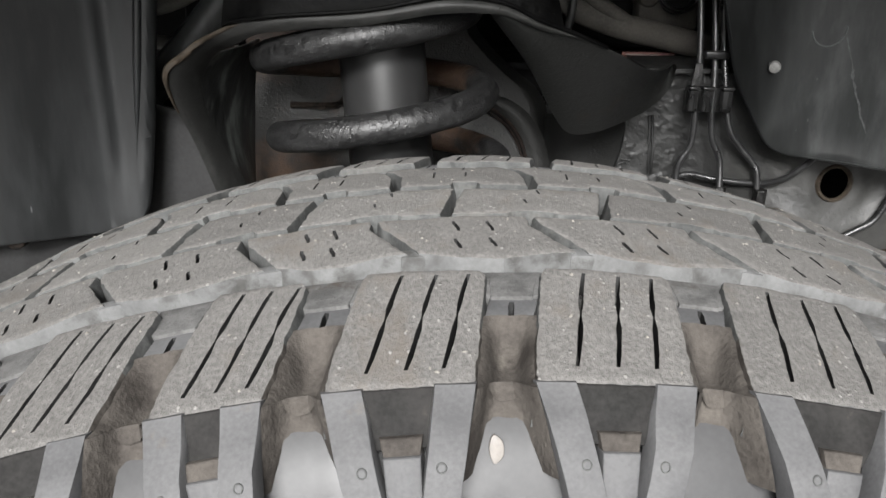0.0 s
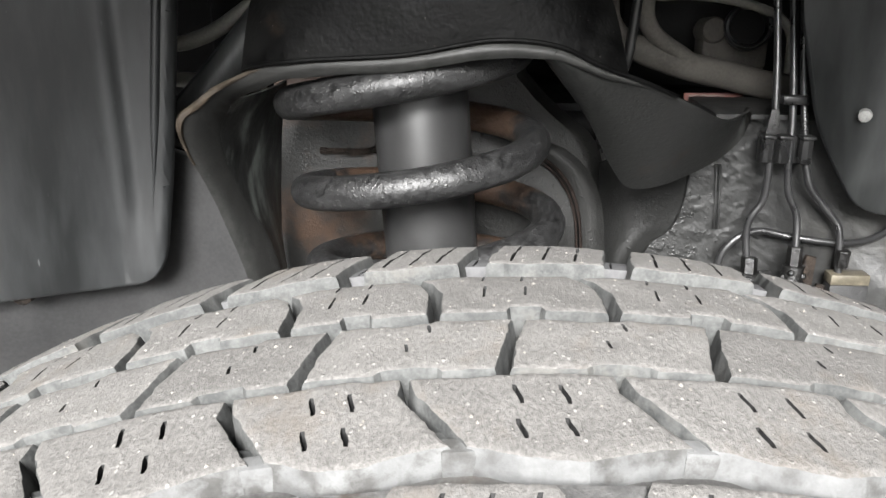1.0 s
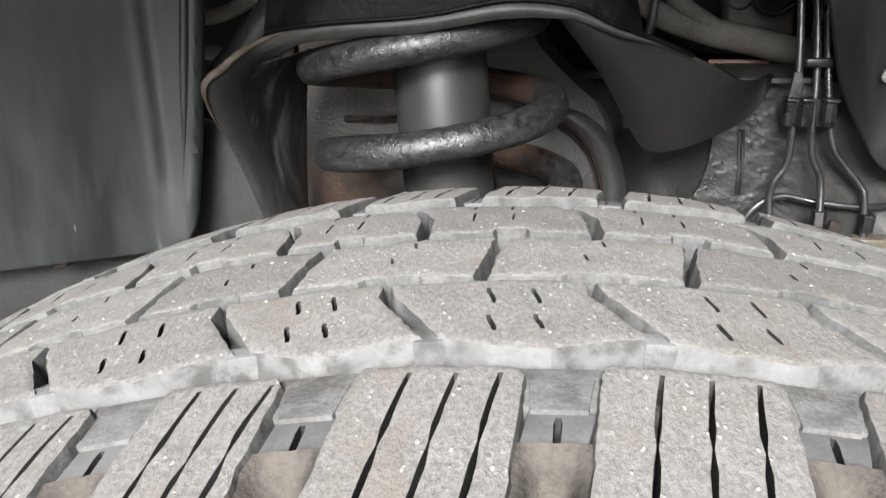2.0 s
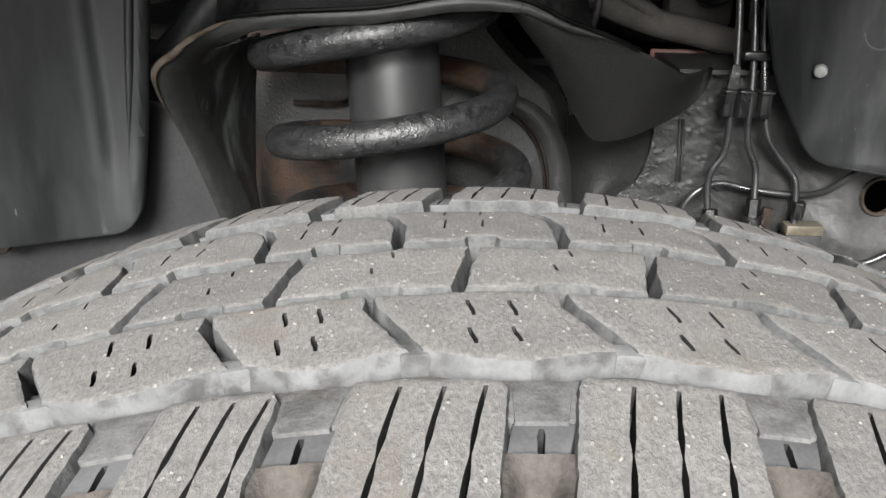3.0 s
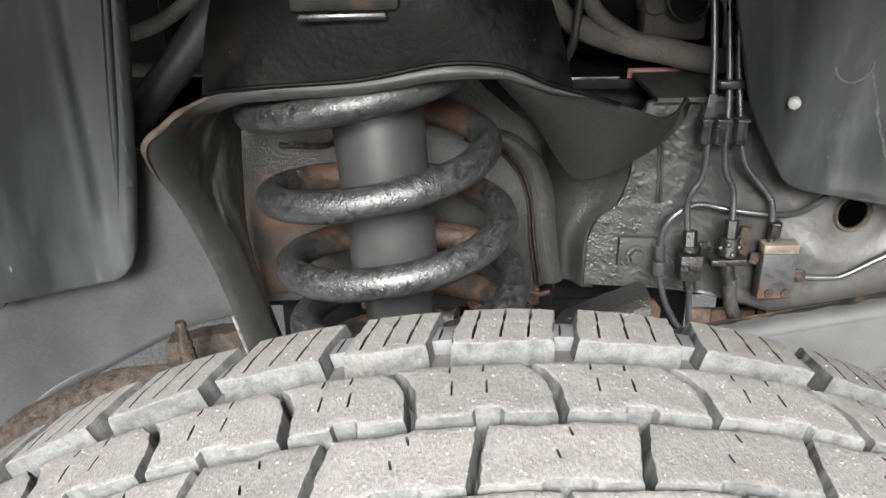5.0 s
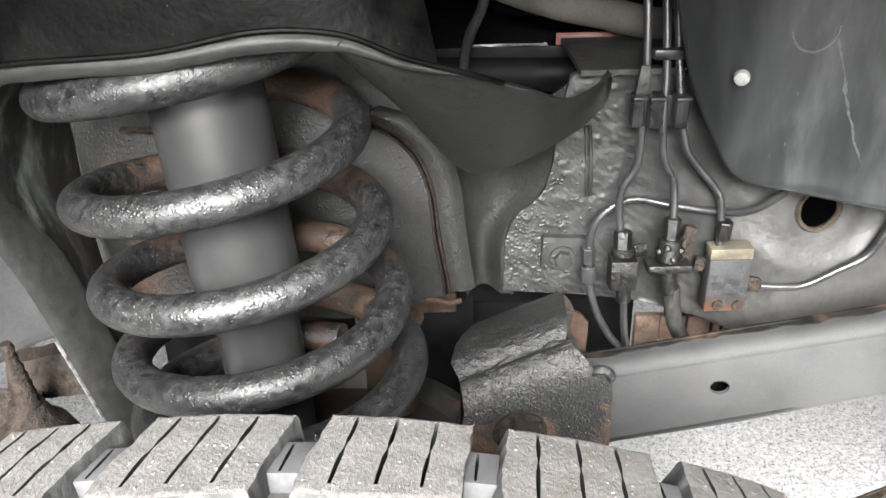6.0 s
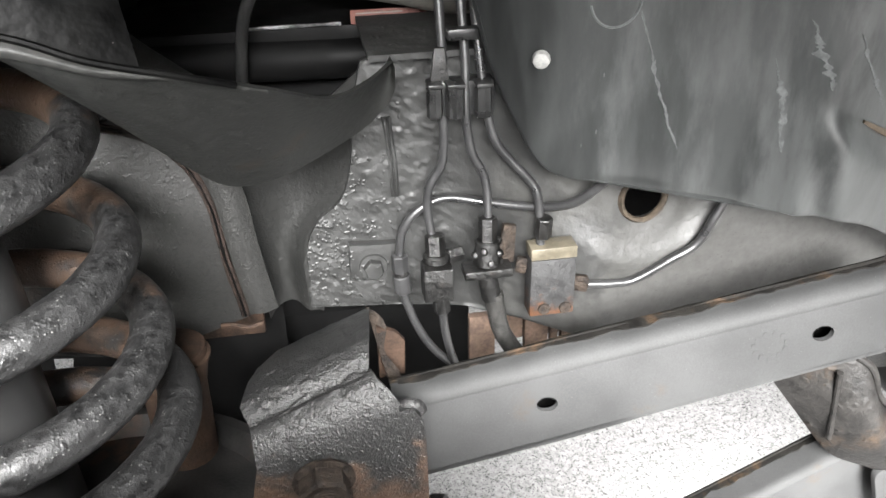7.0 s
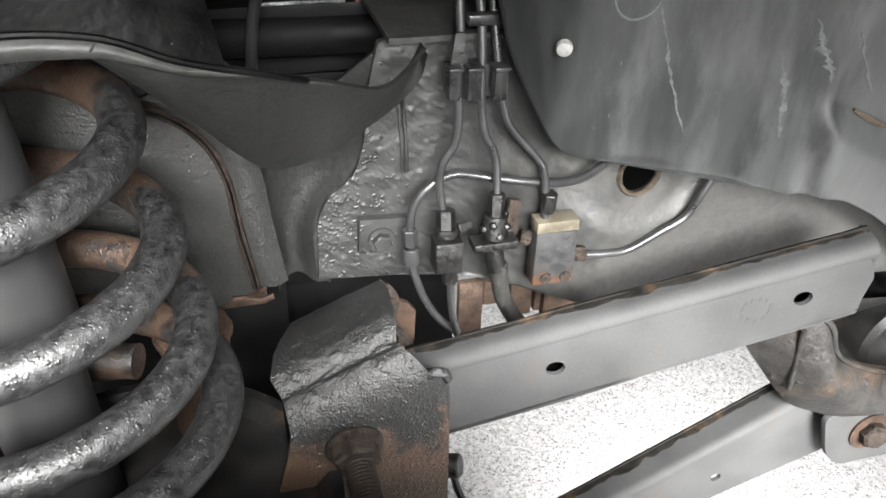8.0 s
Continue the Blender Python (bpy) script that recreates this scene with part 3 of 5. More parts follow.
def tread_piece(key, name, outline, cuts, top, bottom, material, place=uneven, edge=1.5, flare=1.0):
    """The shared mesh of one kind of tread block."""
    if key not in made:
        xs, ys = [p[0] for p in outline], [p[1] for p in outline]
        extra = [(x + 0.3, y + 0.2) for x in np.arange(min(xs), max(xs), 2.4) for y in np.arange(min(ys), max(ys), 2.4)]
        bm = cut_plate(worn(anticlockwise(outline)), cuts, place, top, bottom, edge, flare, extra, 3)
        bm.normal_update()
        mesh = bpy.data.meshes.new(name)
        for e in bm.edges:
            e.smooth = len(e.link_faces) == 2 and e.calc_face_angle(0) < radians(25)
        for f in bm.faces:
            f.smooth = True
        bm.to_mesh(mesh)
        bm.free()
        mesh.materials.append(material)
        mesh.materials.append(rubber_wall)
        mesh.materials.append(rubber_lit)
        mesh.materials.append(slit_shade)
        mesh.materials.append(packed_mud)
        # By facing: second-row fronts take painted light, other walls painted shade, lug ends mud.
        for f in mesh.polygons:
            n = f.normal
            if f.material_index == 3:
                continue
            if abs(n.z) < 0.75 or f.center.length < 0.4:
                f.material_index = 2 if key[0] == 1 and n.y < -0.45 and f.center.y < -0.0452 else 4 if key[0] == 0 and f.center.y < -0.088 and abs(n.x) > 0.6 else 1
        made[key] = mesh
    return made[key]


def tread():
    start = -94.0
    for L in PITCHES:
        for k, row in enumerate(ROWS_OF_BLOCKS):
            outline, cuts, off, _ = row(L)
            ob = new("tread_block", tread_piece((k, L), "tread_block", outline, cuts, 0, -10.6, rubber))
            ob.parent, ob.rotation_euler = tyre, (0, (start + off) / 1000 / RADIUS, 0)
        start += L


def joined(pieces):
    """Pieces of (key, outline, cuts, top, bottom, place, u) as one mesh round the wheel."""
    bm = bmesh.new()
    for outline, cuts, top, bottom, place, u in pieces:
        piece = cut_plate(outline, cuts, place, top, bottom, 0.6 if len(outline) < 12 else 0.2, 0.4, (), 1)
        bmesh.ops.rotate(piece, verts=piece.verts, cent=(0, 0, 0), matrix=Matrix.Rotation(u / 1000 / RADIUS, 3, "Y"))
        mesh = bpy.data.meshes.new("tmp")
        piece.to_mesh(mesh)
        piece.free()
        bm.from_mesh(mesh)
        bpy.data.meshes.remove(mesh)
    return bm


def trough(a, b):
    """The muddy funnel between two lugs: a narrow floor with sloping sides, opening out over the shoulder."""
    c = abs(2 * b - 1)
    side = smooth(0.22, 0.95, c)
    lump = 0.5 * noise.noise(Vector((a * 5, b * 4, 2.7)))
    if a < 0.62:
        s = a / 0.62
        v = -81.2 - 27.5 * s
        left, right = -7.9 - 3.2 * s, 7.2 - 4.4 * s
        floor = -7.0 - 2.6 * math.sin(math.pi * s) + 5.5 * max(0.0, 1 - s * 6)
        return on_tread(left + (right - left) * b, v, floor + (-1.6 - floor) * side + lump * (1 - side))
    s = (a - 0.62) / 0.38
    left, right = -11.1 - 5.0 * s, 2.8 + 5.6 * s
    side = smooth(0.30 + 0.25 * s, 1.0, c)
    edge, floor = 1.0 - 1.5 * s, -8.0 - 5.0 * s
    return on_side(left + (right - left) * b, 1.0 + 21 * s, floor + (edge - floor) * side + lump * (1 - side))


def funnels(places):
    bm = bmesh.new()
    for u in places:
        turn = Matrix.Rotation(u / 1000 / RADIUS, 3, "Y")
        rows = [[bm.verts.new(turn @ Vector(trough(i / 16, k / 12))) for k in range(13)] for i in range(17)]
        for i in range(16):
            for k in range(12):
                bm.faces.new((rows[i][k], rows[i + 1][k], rows[i + 1][k + 1], rows[i][k + 1]))
    bmesh.ops.recalc_face_normals(bm, faces=bm.faces)
    return bm


def shoulder_details():
    bars, ledges, bridges, ribs, pips, steps, pockets, facets, troughs, start = [], [], [], [], [], [], [], [], [], -94.0
    for L in PITCHES:
        for fn, h in ((tie_bar, -2.9), (inner_tie, -4.0)):
            outline, cuts, off, _ = fn(L)
            bars.append((outline, cuts, h, -11, on_tread, start + off))
        ledges.append((ledge(L), [], -2.2, -11, on_tread, start))
        ledges.append((ledge_step(L), [], -1.8, -11, on_tread, start))
        for flip in (False, True):
            ribs.append((anticlockwise(worn(anticlockwise(rib(L, flip)), 6.0, 0.3)), [], 6.0, -2, on_rib, start))
            c = (L - 8.5) / 2 + (9.2 if flip else -9.2)
            pips.append(([(c + 1.25 * math.cos(a), 17 + 1.25 * math.sin(a)) for a in np.arange(0, 6.2, 0.5)], [[(c + 0.9 * math.cos(a), 17 + 0.9 * math.sin(a)) for a in np.arange(0, 6.2, 0.5)]], 6.25, 4.0, on_rib, start))
        m = (L - 8.5) / 2
        pockets.append(([(10, 0.5), (2 * m - 10, 0.5), (m + 6.4, 14), (m - 6.4, 14)], [], -0.4, -6, on_side, start))
        ribs.append(([(m - 4.6, 15), (m + 4.6, 15), (m + 3.6, 60), (m - 3.6, 60)], [], 2.6, -4, on_side, start))
        troughs.append(start)
        facets.append(([(m - 5.2, 11.0), (m + 5.2, 11.0), (m + 4.4, 15.4), (m - 4.4, 15.4)], [], 1.6, -4, on_side, start))
        bridges.append(([(9.6, -48.6), (16.6, -48.4), (14.4, -43.6), (8.0, -43.6)], [], -0.9, -11, on_tread, start + 12))
        steps.append(([(8.6, -47.6), (16.4, -47.6), (10.6, -38), (3.4, -37)], [], -3.2, -11, on_tread, start + 12))
        start += L
    tagged(local_part("groove_step", joined(steps), rubber_wall, tyre), kind="stuff")
    # The pockets' shade is in their colour.
    tagged(local_part("rib_pocket", joined(pockets), rubber_shade, tyre), kind="stuff")
    tagged(local_part("pocket_step", joined(facets), packed_mud, tyre, "dusty pale steps in the shoulder pockets"), kind="stuff")
    tagged(local_part("packed_mud", funnels(troughs), packed_mud, tyre, "dry brown mud packed between lugs"), kind="stuff")
    tagged(local_part("block_bridge", joined(bridges), rubber_lit, tyre), kind="stuff")
    tagged(local_part("groove_ledge", joined(ledges), rubber_ledge, tyre), kind="stuff")
    bar_row = local_part("tie_bar", joined(bars), rubber_side, tyre)
    bar_row.data.materials.append(slit_shade)
    tagged(bar_row, kind="stuff")
    tagged(local_part("shoulder_rib", joined(ribs), rubber_side, tyre, "smooth grey shoulder ribs"), kind="stuff")
    tagged(local_part("moulding_pip", joined(pips), rubber_wall, tyre), kind="stuff")


def tread_grit():
    """Grains of sand and small chips lying on the blocks near the top of the tyre."""
    rng = random.Random(11)
    verts, faces, start = [], [], -94.0
    for L in PITCHES:
        turn = (start + 94) % (2000 * math.pi * RADIUS)
        if turn < 330 or turn > 2000 * math.pi * RADIUS - 330:
            for row in ROWS_OF_BLOCKS:
                outline, cuts, off, _ = row(L)
                place = Matrix.Rotation((start + off) / 1000 / RADIUS, 3, "Y")
                low, high = [min(p[k] for p in outline) for k in (0, 1)], [max(p[k] for p in outline) for k in (0, 1)]
                for _ in range(26):
                    u, v = rng.uniform(low[0], high[0]), rng.uniform(low[1], high[1])
                    r = 0.22 + 0.5 * rng.random() ** 3
                    if not inside((u, v), grown(anticlockwise(outline), -2.0)) or any(inside((u, v), grown(anticlockwise(c), 0.8)) for c in cuts):
                        continue
                    base, spin, long = len(verts), rng.random() * 3, rng.uniform(1.0, 1.9)
                    for k in range(6):
                        a = spin + k * math.pi / 3
                        w = r * rng.uniform(0.75, 1.2)
                        x, y = long * w * math.cos(a), w * math.sin(a)
                        c, d = math.cos(spin * 2), math.sin(spin * 2)
                        verts.append(place @ Vector(uneven(u + x * c - y * d, v + x * d + y * c, -0.15)))
                    verts.append(place @ Vector(uneven(u, v, r * rng.uniform(0.6, 1.0))))
                    faces += [(base + k, base + (k + 1) % 6, base + 6) for k in range(6)]
        start += L
    mesh = bpy.data.meshes.new("grit")
    mesh.from_pydata(verts, [], faces)
    mesh.materials.append(sand)
    ob = new("grit", mesh)
    ob.parent = tyre
    tagged(ob, "pale sand grains on the tread", kind="stuff")


def sidewall_mark(u, s, h):
    """A point of the smooth sidewall between two lugs."""
    a, r = u / 1000 / RADIUS, (0.4015 - 0.00088 * s) + h * 0.0005
    return (r * math.sin(a), -(0.1120 + 0.00047 * s) - h * 0.0009, r * math.cos(a))


def rim():
    prof = [(0.05, -0.03), (0.10, -0.03), (0.16, -0.05), (0.185, -0.085), (0.205, -0.095), (0.226, -0.104), (0.228, -0.10), (0.216, -0.09), (0.208, 0.0), (0.216, 0.09),
            (0.228, 0.10), (0.226, 0.104), (0.20, 0.095), (0.195, -0.02), (0.16, -0.035), (0.05, -0.015)]
    return lathe(prof, (0, 0, 0), (0, 1, 0), 96, closed=True)


local_part("rim", rim(), dark_steel, wheel, "dark steel wheel rim")
local_part("hub", lathe([(0.02, -0.06), (0.055, -0.058), (0.06, -0.05), (0.06, 0.06), (0.09, 0.065), (0.09, 0.09), (0.03, 0.1)], (0, 0, 0), (0, 1, 0), 32), dark_steel, wheel)
for k in range(5):
    a = 2 * math.pi * k / 5
    local_part("wheel_nut", bar((0.08 * math.cos(a), -0.052, 0.08 * math.sin(a)), (0.08 * math.cos(a), -0.024, 0.08 * math.sin(a)), 0.011, 6), bright_steel, wheel)
tread()
shoulder_details()
tread_grit()
local_part("paint_mark", cut_plate([(-6.6 + 1.9 * math.cos(a), -0.2 + 3.3 * math.sin(a) * (1 + 0.12 * math.cos(3 * a))) for a in np.arange(0, 6.2, 0.4)], [], sidewall_mark, 1.2, -1.0, 0.3), label_pale, tyre, "pale paint dab")

# ---- spring and damper ----
AXIS = (-0.0447, 0.676, -0.2081, 0.2556)


def coil_point(a):
    turns = a / (2 * math.pi)
    z = 0.7364 + 0.0605 * turns + 0.0039 * turns * turns
    x, y, lx, ly = AXIS
    return Vector((x + lx * (z - 0.7) + 0.0864 * math.cos(a), y + ly * (z - 0.7) + 0.0864 * math.sin(a), z + 0.0040 * math.cos(a) - 0.0053 * math.sin(a)))


coil_line = [coil_point(a) for a in np.arange(-7.6 * math.pi, 2.0 * math.pi, 0.022)]
coil = tagged(part("coil_spring", tube(coil_line, 0.0119, 30, wobble=0.03, chips=0.00018), coil_paint), "chipped black suspension coil spring with rust patches", "spring")

damper = thing("shock_absorber", (-0.040, 0.67, 0.42), "satin grey shock absorber standing inside the coil spring", "shock absorber")
part("dust_sleeve", lathe([(0.031, 0), (0.0345, 0.004), (0.0345, 0.195), (0.03, 0.205)], (-0.039, 0.67, 0.635), (-0.07, 0, 1), 40), shock_paint, damper)
part("damper_tube", lathe([(0.026, 0), (0.028, 0.003), (0.028, 0.24), (0.02, 0.245)], (-0.030, 0.67, 0.42), (-0.04, 0, 1), 40), shock_paint, damper)
part("lower_eye", bar((-0.03, 0.64, 0.40), (-0.03, 0.70, 0.40), 0.022, 24), dark_steel, damper)
part("top_stud", bar((-0.056, 0.655, 0.85), (-0.057, 0.655, 0.90), 0.008, 12), bright_steel, damper)

# ---- spring tower ----
tower = thing("spring_tower", (-0.03, 0.70, 0.55), "black pressed-steel spring tower with a rolled lip and rust", "chassis")
LIP = spline([(-0.208, 0.613, 0.764), (-0.165, 0.617, 0.795), (-0.124, 0.606, 0.804), (-0.054, 0.600, 0.809), (0.0, 0.600, 0.818), (0.04, 0.603, 0.815),
              (0.070, 0.607, 0.802), (0.100, 0.617, 0.791), (0.135, 0.638, 0.775), (0.162, 0.660, 0.761), (0.182, 0.690, 0.757), (0.199, 0.714, 0.760)], 8)


def along(line, s):
    k = s * (len(line) - 1)
    i = min(int(k), len(line) - 2)
    return line[i].lerp(line[i + 1], k - i)


def dome(u, v):
    """The cup above the lip, drawn in towards its top."""
    p = along(LIP, 0.10 + 0.50 * u)
    top = Vector((-0.045, 0.69, 0.93)) + Vector((math.cos(math.pi * (1.02 + 0.96 * u)) * 0.075, math.sin(math.pi * (1.02 + 0.96 * u)) * 0.055, 0))
    q = p.lerp(top, v)
    out = Vector((q.x + 0.045, q.y - 0.69, 0)).normalized()
    return q + out * (0.012 * math.sin(math.pi * min(1, v * 1.0)))


part("cup", sheet(dome, 40, 10, 0.003), tower_shaded, tower)
part("lip_bead", tube([p + Vector((0, -0.002, 0.0005)) for p in LIP[10:62]], 0.0016, 8), tower_shaded, tower)
part("spring_seat", lathe([(0.02, 0.0), (0.108, 0.0), (0.11, 0.004), (0.11, 0.008), (0.02, 0.012)], (-0.06, 0.715, 0.832), (0.0, -0.02, 1), 40, closed=True), tower_shaded, tower)

GUSSET_LOW = spline([(0.034, 0.612, 0.806), (0.066, 0.640, 0.765), (0.090, 0.675, 0.724), (0.108, 0.698, 0.702), (0.134, 0.710, 0.7005), (0.164, 0.726, 0.708), (0.186, 0.735, 0.718), (0.200, 0.732, 0.735), (0.2005, 0.717, 0.756)], 8)


def gusset(u, v):
    p, q = along(LIP, 0.46 + 0.54 * u), along(GUSSET_LOW, u)
    bulge = math.sin(math.pi * v) * 0.008 * (1 - u)
    return p.lerp(q, v) + Vector((0, -bulge, 0)) + Vector((0, 0.012, 0)) * math.sin(math.pi * v) * u


part("gusset", sheet(gusset, 56, 10, 0.0028, (-0.2, 1, 0.3)), lip_paint, tower, "flared side gusset with a hooked tip")

# the lip runs on round the corner and down the outer leg as one broad rolled flange
FLANGE_OUT = spline([(0.135, 0.638, 0.775), (0.100, 0.617, 0.791), (0.070, 0.607, 0.802), (0.040, 0.603, 0.815), (0.0, 0.600, 0.818), (-0.057, 0.600, 0.8095), (-0.117, 0.606, 0.805), (-0.155, 0.614, 0.797), (-0.180, 0.617, 0.785), (-0.195, 0.615, 0.774), (-0.205, 0.613, 0.763), (-0.207, 0.628, 0.741),
                     (-0.201, 0.648, 0.711), (-0.194, 0.660, 0.679), (-0.183, 0.667, 0.637), (-0.170, 0.674, 0.572), (-0.155, 0.680, 0.500)], 8)
FLANGE_IN = spline([(0.135, 0.639, 0.7735), (0.100, 0.618, 0.788), (0.070, 0.607, 0.796), (0.040, 0.602, 0.8065), (0.0, 0.600, 0.8075), (-0.057, 0.601, 0.799), (-0.127, 0.612, 0.793), (-0.153, 0.628, 0.783), (-0.172, 0.640, 0.775), (-0.181, 0.645, 0.765), (-0.188, 0.648, 0.751), (-0.189, 0.665, 0.721),
                    (-0.180, 0.685, 0.683), (-0.170, 0.695, 0.652), (-0.162, 0.700, 0.614), (-0.146, 0.705, 0.546), (-0.132, 0.710, 0.480)], 8)
PANEL_BACK = spline([(-0.160, 0.740, 0.775), (-0.168, 0.750, 0.738), (-0.174, 0.764, 0.704), (-0.178, 0.770, 0.665), (-0.180, 0.775, 0.620), (-0.176, 0.777, 0.575), (-0.160, 0.777, 0.500)], 8)


def rolled_flange(u, v):
    """From the outer edge, over a soft roll, to the inner edge."""
    a, b = along(FLANGE_OUT, u), along(FLANGE_IN, u)
    roll = math.sin(math.pi * v) * (0.0030 * smooth(0.0, 0.15, u) + 0.0032 * smooth(0.42, 0.62, u))
    return a.lerp(b, v) + Vector((0.0, -roll, 0.0006 * noise.noise(Vector((u * 40, v * 3, 5)))))


def inner_panel(u, v):
    a, b = along(FLANGE_IN, 0.50 + 0.50 * u), along(PANEL_BACK, u)
    return a.lerp(b, v) + Vector((0.004 * math.sin(math.pi * v), 0, 0))


part("rolled_flange", sheet(rolled_flange, 150, 12, 0.003, (0.1, 1, 0)), flange_paint, tower, "broad grey-black rolled flange of the tower")
# Thin bright tube added for the light reflected along the leg's edge.
part("bare_edge", tube([p + Vector((-0.0012, 0, 0)) for p in FLANGE_OUT[117:126]], 0.0014, 6), bright_steel, tower, "bright line painting the reflection on the leg's edge")
part("inner_panel", sheet(inner_panel, 40, 14, 0.003, (-1, 0.2, 0)), leg_paint, tower, "black inner panel with pale dried splashes")
part("worn_edge", tube([p + Vector((0.001, 0.001, -0.0006)) for p in FLANGE_OUT[54:92]], lambda s: 0.0010 + 0.0016 * math.sin(math.pi * s), 8, wobble=0.5), worn_tan, tower, "edge worn to tan primer")


def wall_edge(z):
    """Where the rear wall turns away from the spring."""
    return blended(z, [(0.553, 0.112), (0.612, 0.106), (0.656, 0.104), (0.70, 0.103), (0.72, 0.095), (0.735, 0.075), (0.755, 0.052), (0.775, 0.034), (0.81, 0.02)])


def rear_wall(u, v):
    low = 0.553 + 0.012 * math.sin(7 * u)
    z = low + (0.805 - low) * v
    x = -0.183 + (wall_edge(z) + 0.183) * u
    return (x, 0.787 - 0.012 * math.sin(math.pi * min(1, u * 1.1)) + 0.003 * math.sin(9 * v + 2 * u) + 0.018 * smooth(0.93, 1.0, u) ** 2, z)


back_plate = part("rear_wall", sheet(rear_wall, 60, 24, 0.004, (0, 1, 0)), plate_paint, tower, "grey-black rear wall with rust stains")
SEAM = spline([(0.022, 0.776, 0.714), (0.047, 0.778, 0.705), (0.068, 0.780, 0.685), (0.080, 0.781, 0.656), (0.085, 0.781, 0.612), (0.092, 0.782, 0.562)], 8)
for off, r in ((-0.0021, 0.0012), (0.0019, 0.0014)):
    part("weld_bead", tube([p + Vector((off * (0.5 + 0.5 * k / 40), 0.0003, off * (1 - k / 40))) for k, p in enumerate(SEAM)], r, 6, wobble=0.7), seam_rust, back_plate, "thin brown weld bead")
part("weld_groove", tube([p + Vector((0, 0.0002, 0)) for p in SEAM], 0.0010, 6, wobble=0.3), tower_shaded, back_plate, "black groove between the weld beads")
part("edge_flange", sheet(lambda u, v: along(SEAM, u) + Vector((0.003 + 0.020 * v, -0.004 * math.sin(math.pi * v) + 0.004 * v, 0.002 + 0.006 * v * (1 - u))), 24, 4, 0.003, (0, 1, 0)), plate_paint, back_plate)
part("rust_lip", tube(spline([(0.074, 0.781, 0.5565), (0.082, 0.780, 0.557), (0.093, 0.780, 0.5535), (0.103, 0.782, 0.5545)], 6), 0.0022, 6, wobble=0.3), rusty, back_plate)
RUST_EDGE = spline([(-0.142, 0.772, 0.712), (-0.10, 0.770, 0.712), (-0.08, 0.769, 0.728), (-0.04, 0.768, 0.735), (0.02, 0.768, 0.733)], 8)
part("upper_seam", tube(RUST_EDGE, 0.003, 6, wobble=0.4), old_rust, back_plate)


def side_fillet(u, v):
    """The hollow turn from the rear wall to the rail, below the gusset."""
    top = blended(u, [(0, 0.70), (0.6, 0.70), (1, 0.736)])
    z = top - (top - 0.552) * v
    right = blended(v, [(0, 0.192), (0.3, 0.182), (0.45, 0.179), (0.6, 0.158), (0.75, 0.147), (1, 0.147)])
    left = wall_edge(z) - 0.004
    x = left + (right - left) * u
    return (x, 0.790 + 0.0035 * u + 0.022 * math.sin(math.pi * u ** 0.75) - 0.010 * math.exp(-((u - 0.72) / 0.16) ** 2) * smooth(0.35, 0.75, v), z)


part("inner_wall", sheet(lambda u, v: (-0.17 + 0.36 * u, 0.826 - 0.012 * math.sin(3.0 * u + 1.0), 0.575 + (blended(u, [(0, 0.755), (0.5, 0.745), (0.64, 0.718), (0.83, 0.692), (1, 0.685)]) - 0.575) * v), 12, 10, 0.003, (0, 1, 0)), plate_paint, tower)
part("side_fillet", sheet(side_fillet, 12, 16, 0.003, (0, 1, 0)), fillet_paint, tower)

# ---- chassis rail ----
rail = thing("chassis_rail", (0.1, 0.83, 0.62), "lumpy black painted chassis rail with an oval hole", "chassis")


def rail_face(x, z):
    """How far back the rail's face lies."""
    y = 0.792 - 0.052 * smooth(0.235, 0.345, x) - 0.05 * smooth(0.40, 0.70, x)
    y -= 0.42 * max(0.0, -0.27 - x)
    dish = ((x - 0.365) / 0.062) ** 2 + ((z - 0.652) / 0.042) ** 2
    y += 0.007 * (1 - smooth(0.2, 1.5, dish)) + 0.006 * smooth(0.55, 0.50, z)
    return y


def rail_outline():
    low = [(0.138, 0.557), (0.197, 0.552), (0.25, 0.546), (0.29, 0.544), (0.34, 0.536), (0.40, 0.537), (0.45, 0.540), (0.75, 0.56)]
    high = [(0.75, 0.765), (0.45, 0.752), (0.205, 0.745), (0.186, 0.738)]
    high += [(p.x, p.y) for p in spline([(0.1775, 0.70, 0), (0.1745, 0.665, 0), (0.166, 0.641, 0), (0.149, 0.626, 0), (0.140, 0.606, 0), (0.139, 0.58, 0)], 5)]
    return low + high


hole = [(0.3665 + 0.0155 * math.cos(a), 0.645 + 0.0165 * math.sin(a)) for a in np.arange(0, 6.2, 0.3)]
lattice = [(x + 0.002, z) for x in np.arange(-0.74, 0.75, 0.018) for z in np.arange(0.42, 0.76, 0.014)]
left_web = [(-0.75, 0.33), (-0.412, 0.443), (-0.38, 0.467), (-0.288, 0.502), (-0.257, 0.514), (-0.216, 0.525), (-0.18, 0.535), (0.088, 0.553), (0.088, 0.69), (-0.22, 0.69), (-0.3, 0.72), (-0.75, 0.755)]
part("front_web", cut_plate([(x, z + 0.011) if -0.70 < x < -0.15 and z < 0.56 else (x, z) for x, z in left_web], [], lambda x, z, h: (x, rail_face(x, z) - h, z), 0.0, -0.005, extra=lattice), smooth_paint, rail)
part("lower_roll", tube(spline([(x, rail_face(x, z) + 0.0125, z + 0.0105) for x, z in left_web[1:7]], 8), 0.0125, 16), smooth_paint, rail)
lumps = [(x, z) for x in np.arange(0.135, 0.245, 0.0017) for z in np.arange(0.55, 0.742, 0.0017)] + [(x, z) for x in np.arange(0.246, 0.33, 0.004) for z in np.arange(0.53, 0.745, 0.004)]


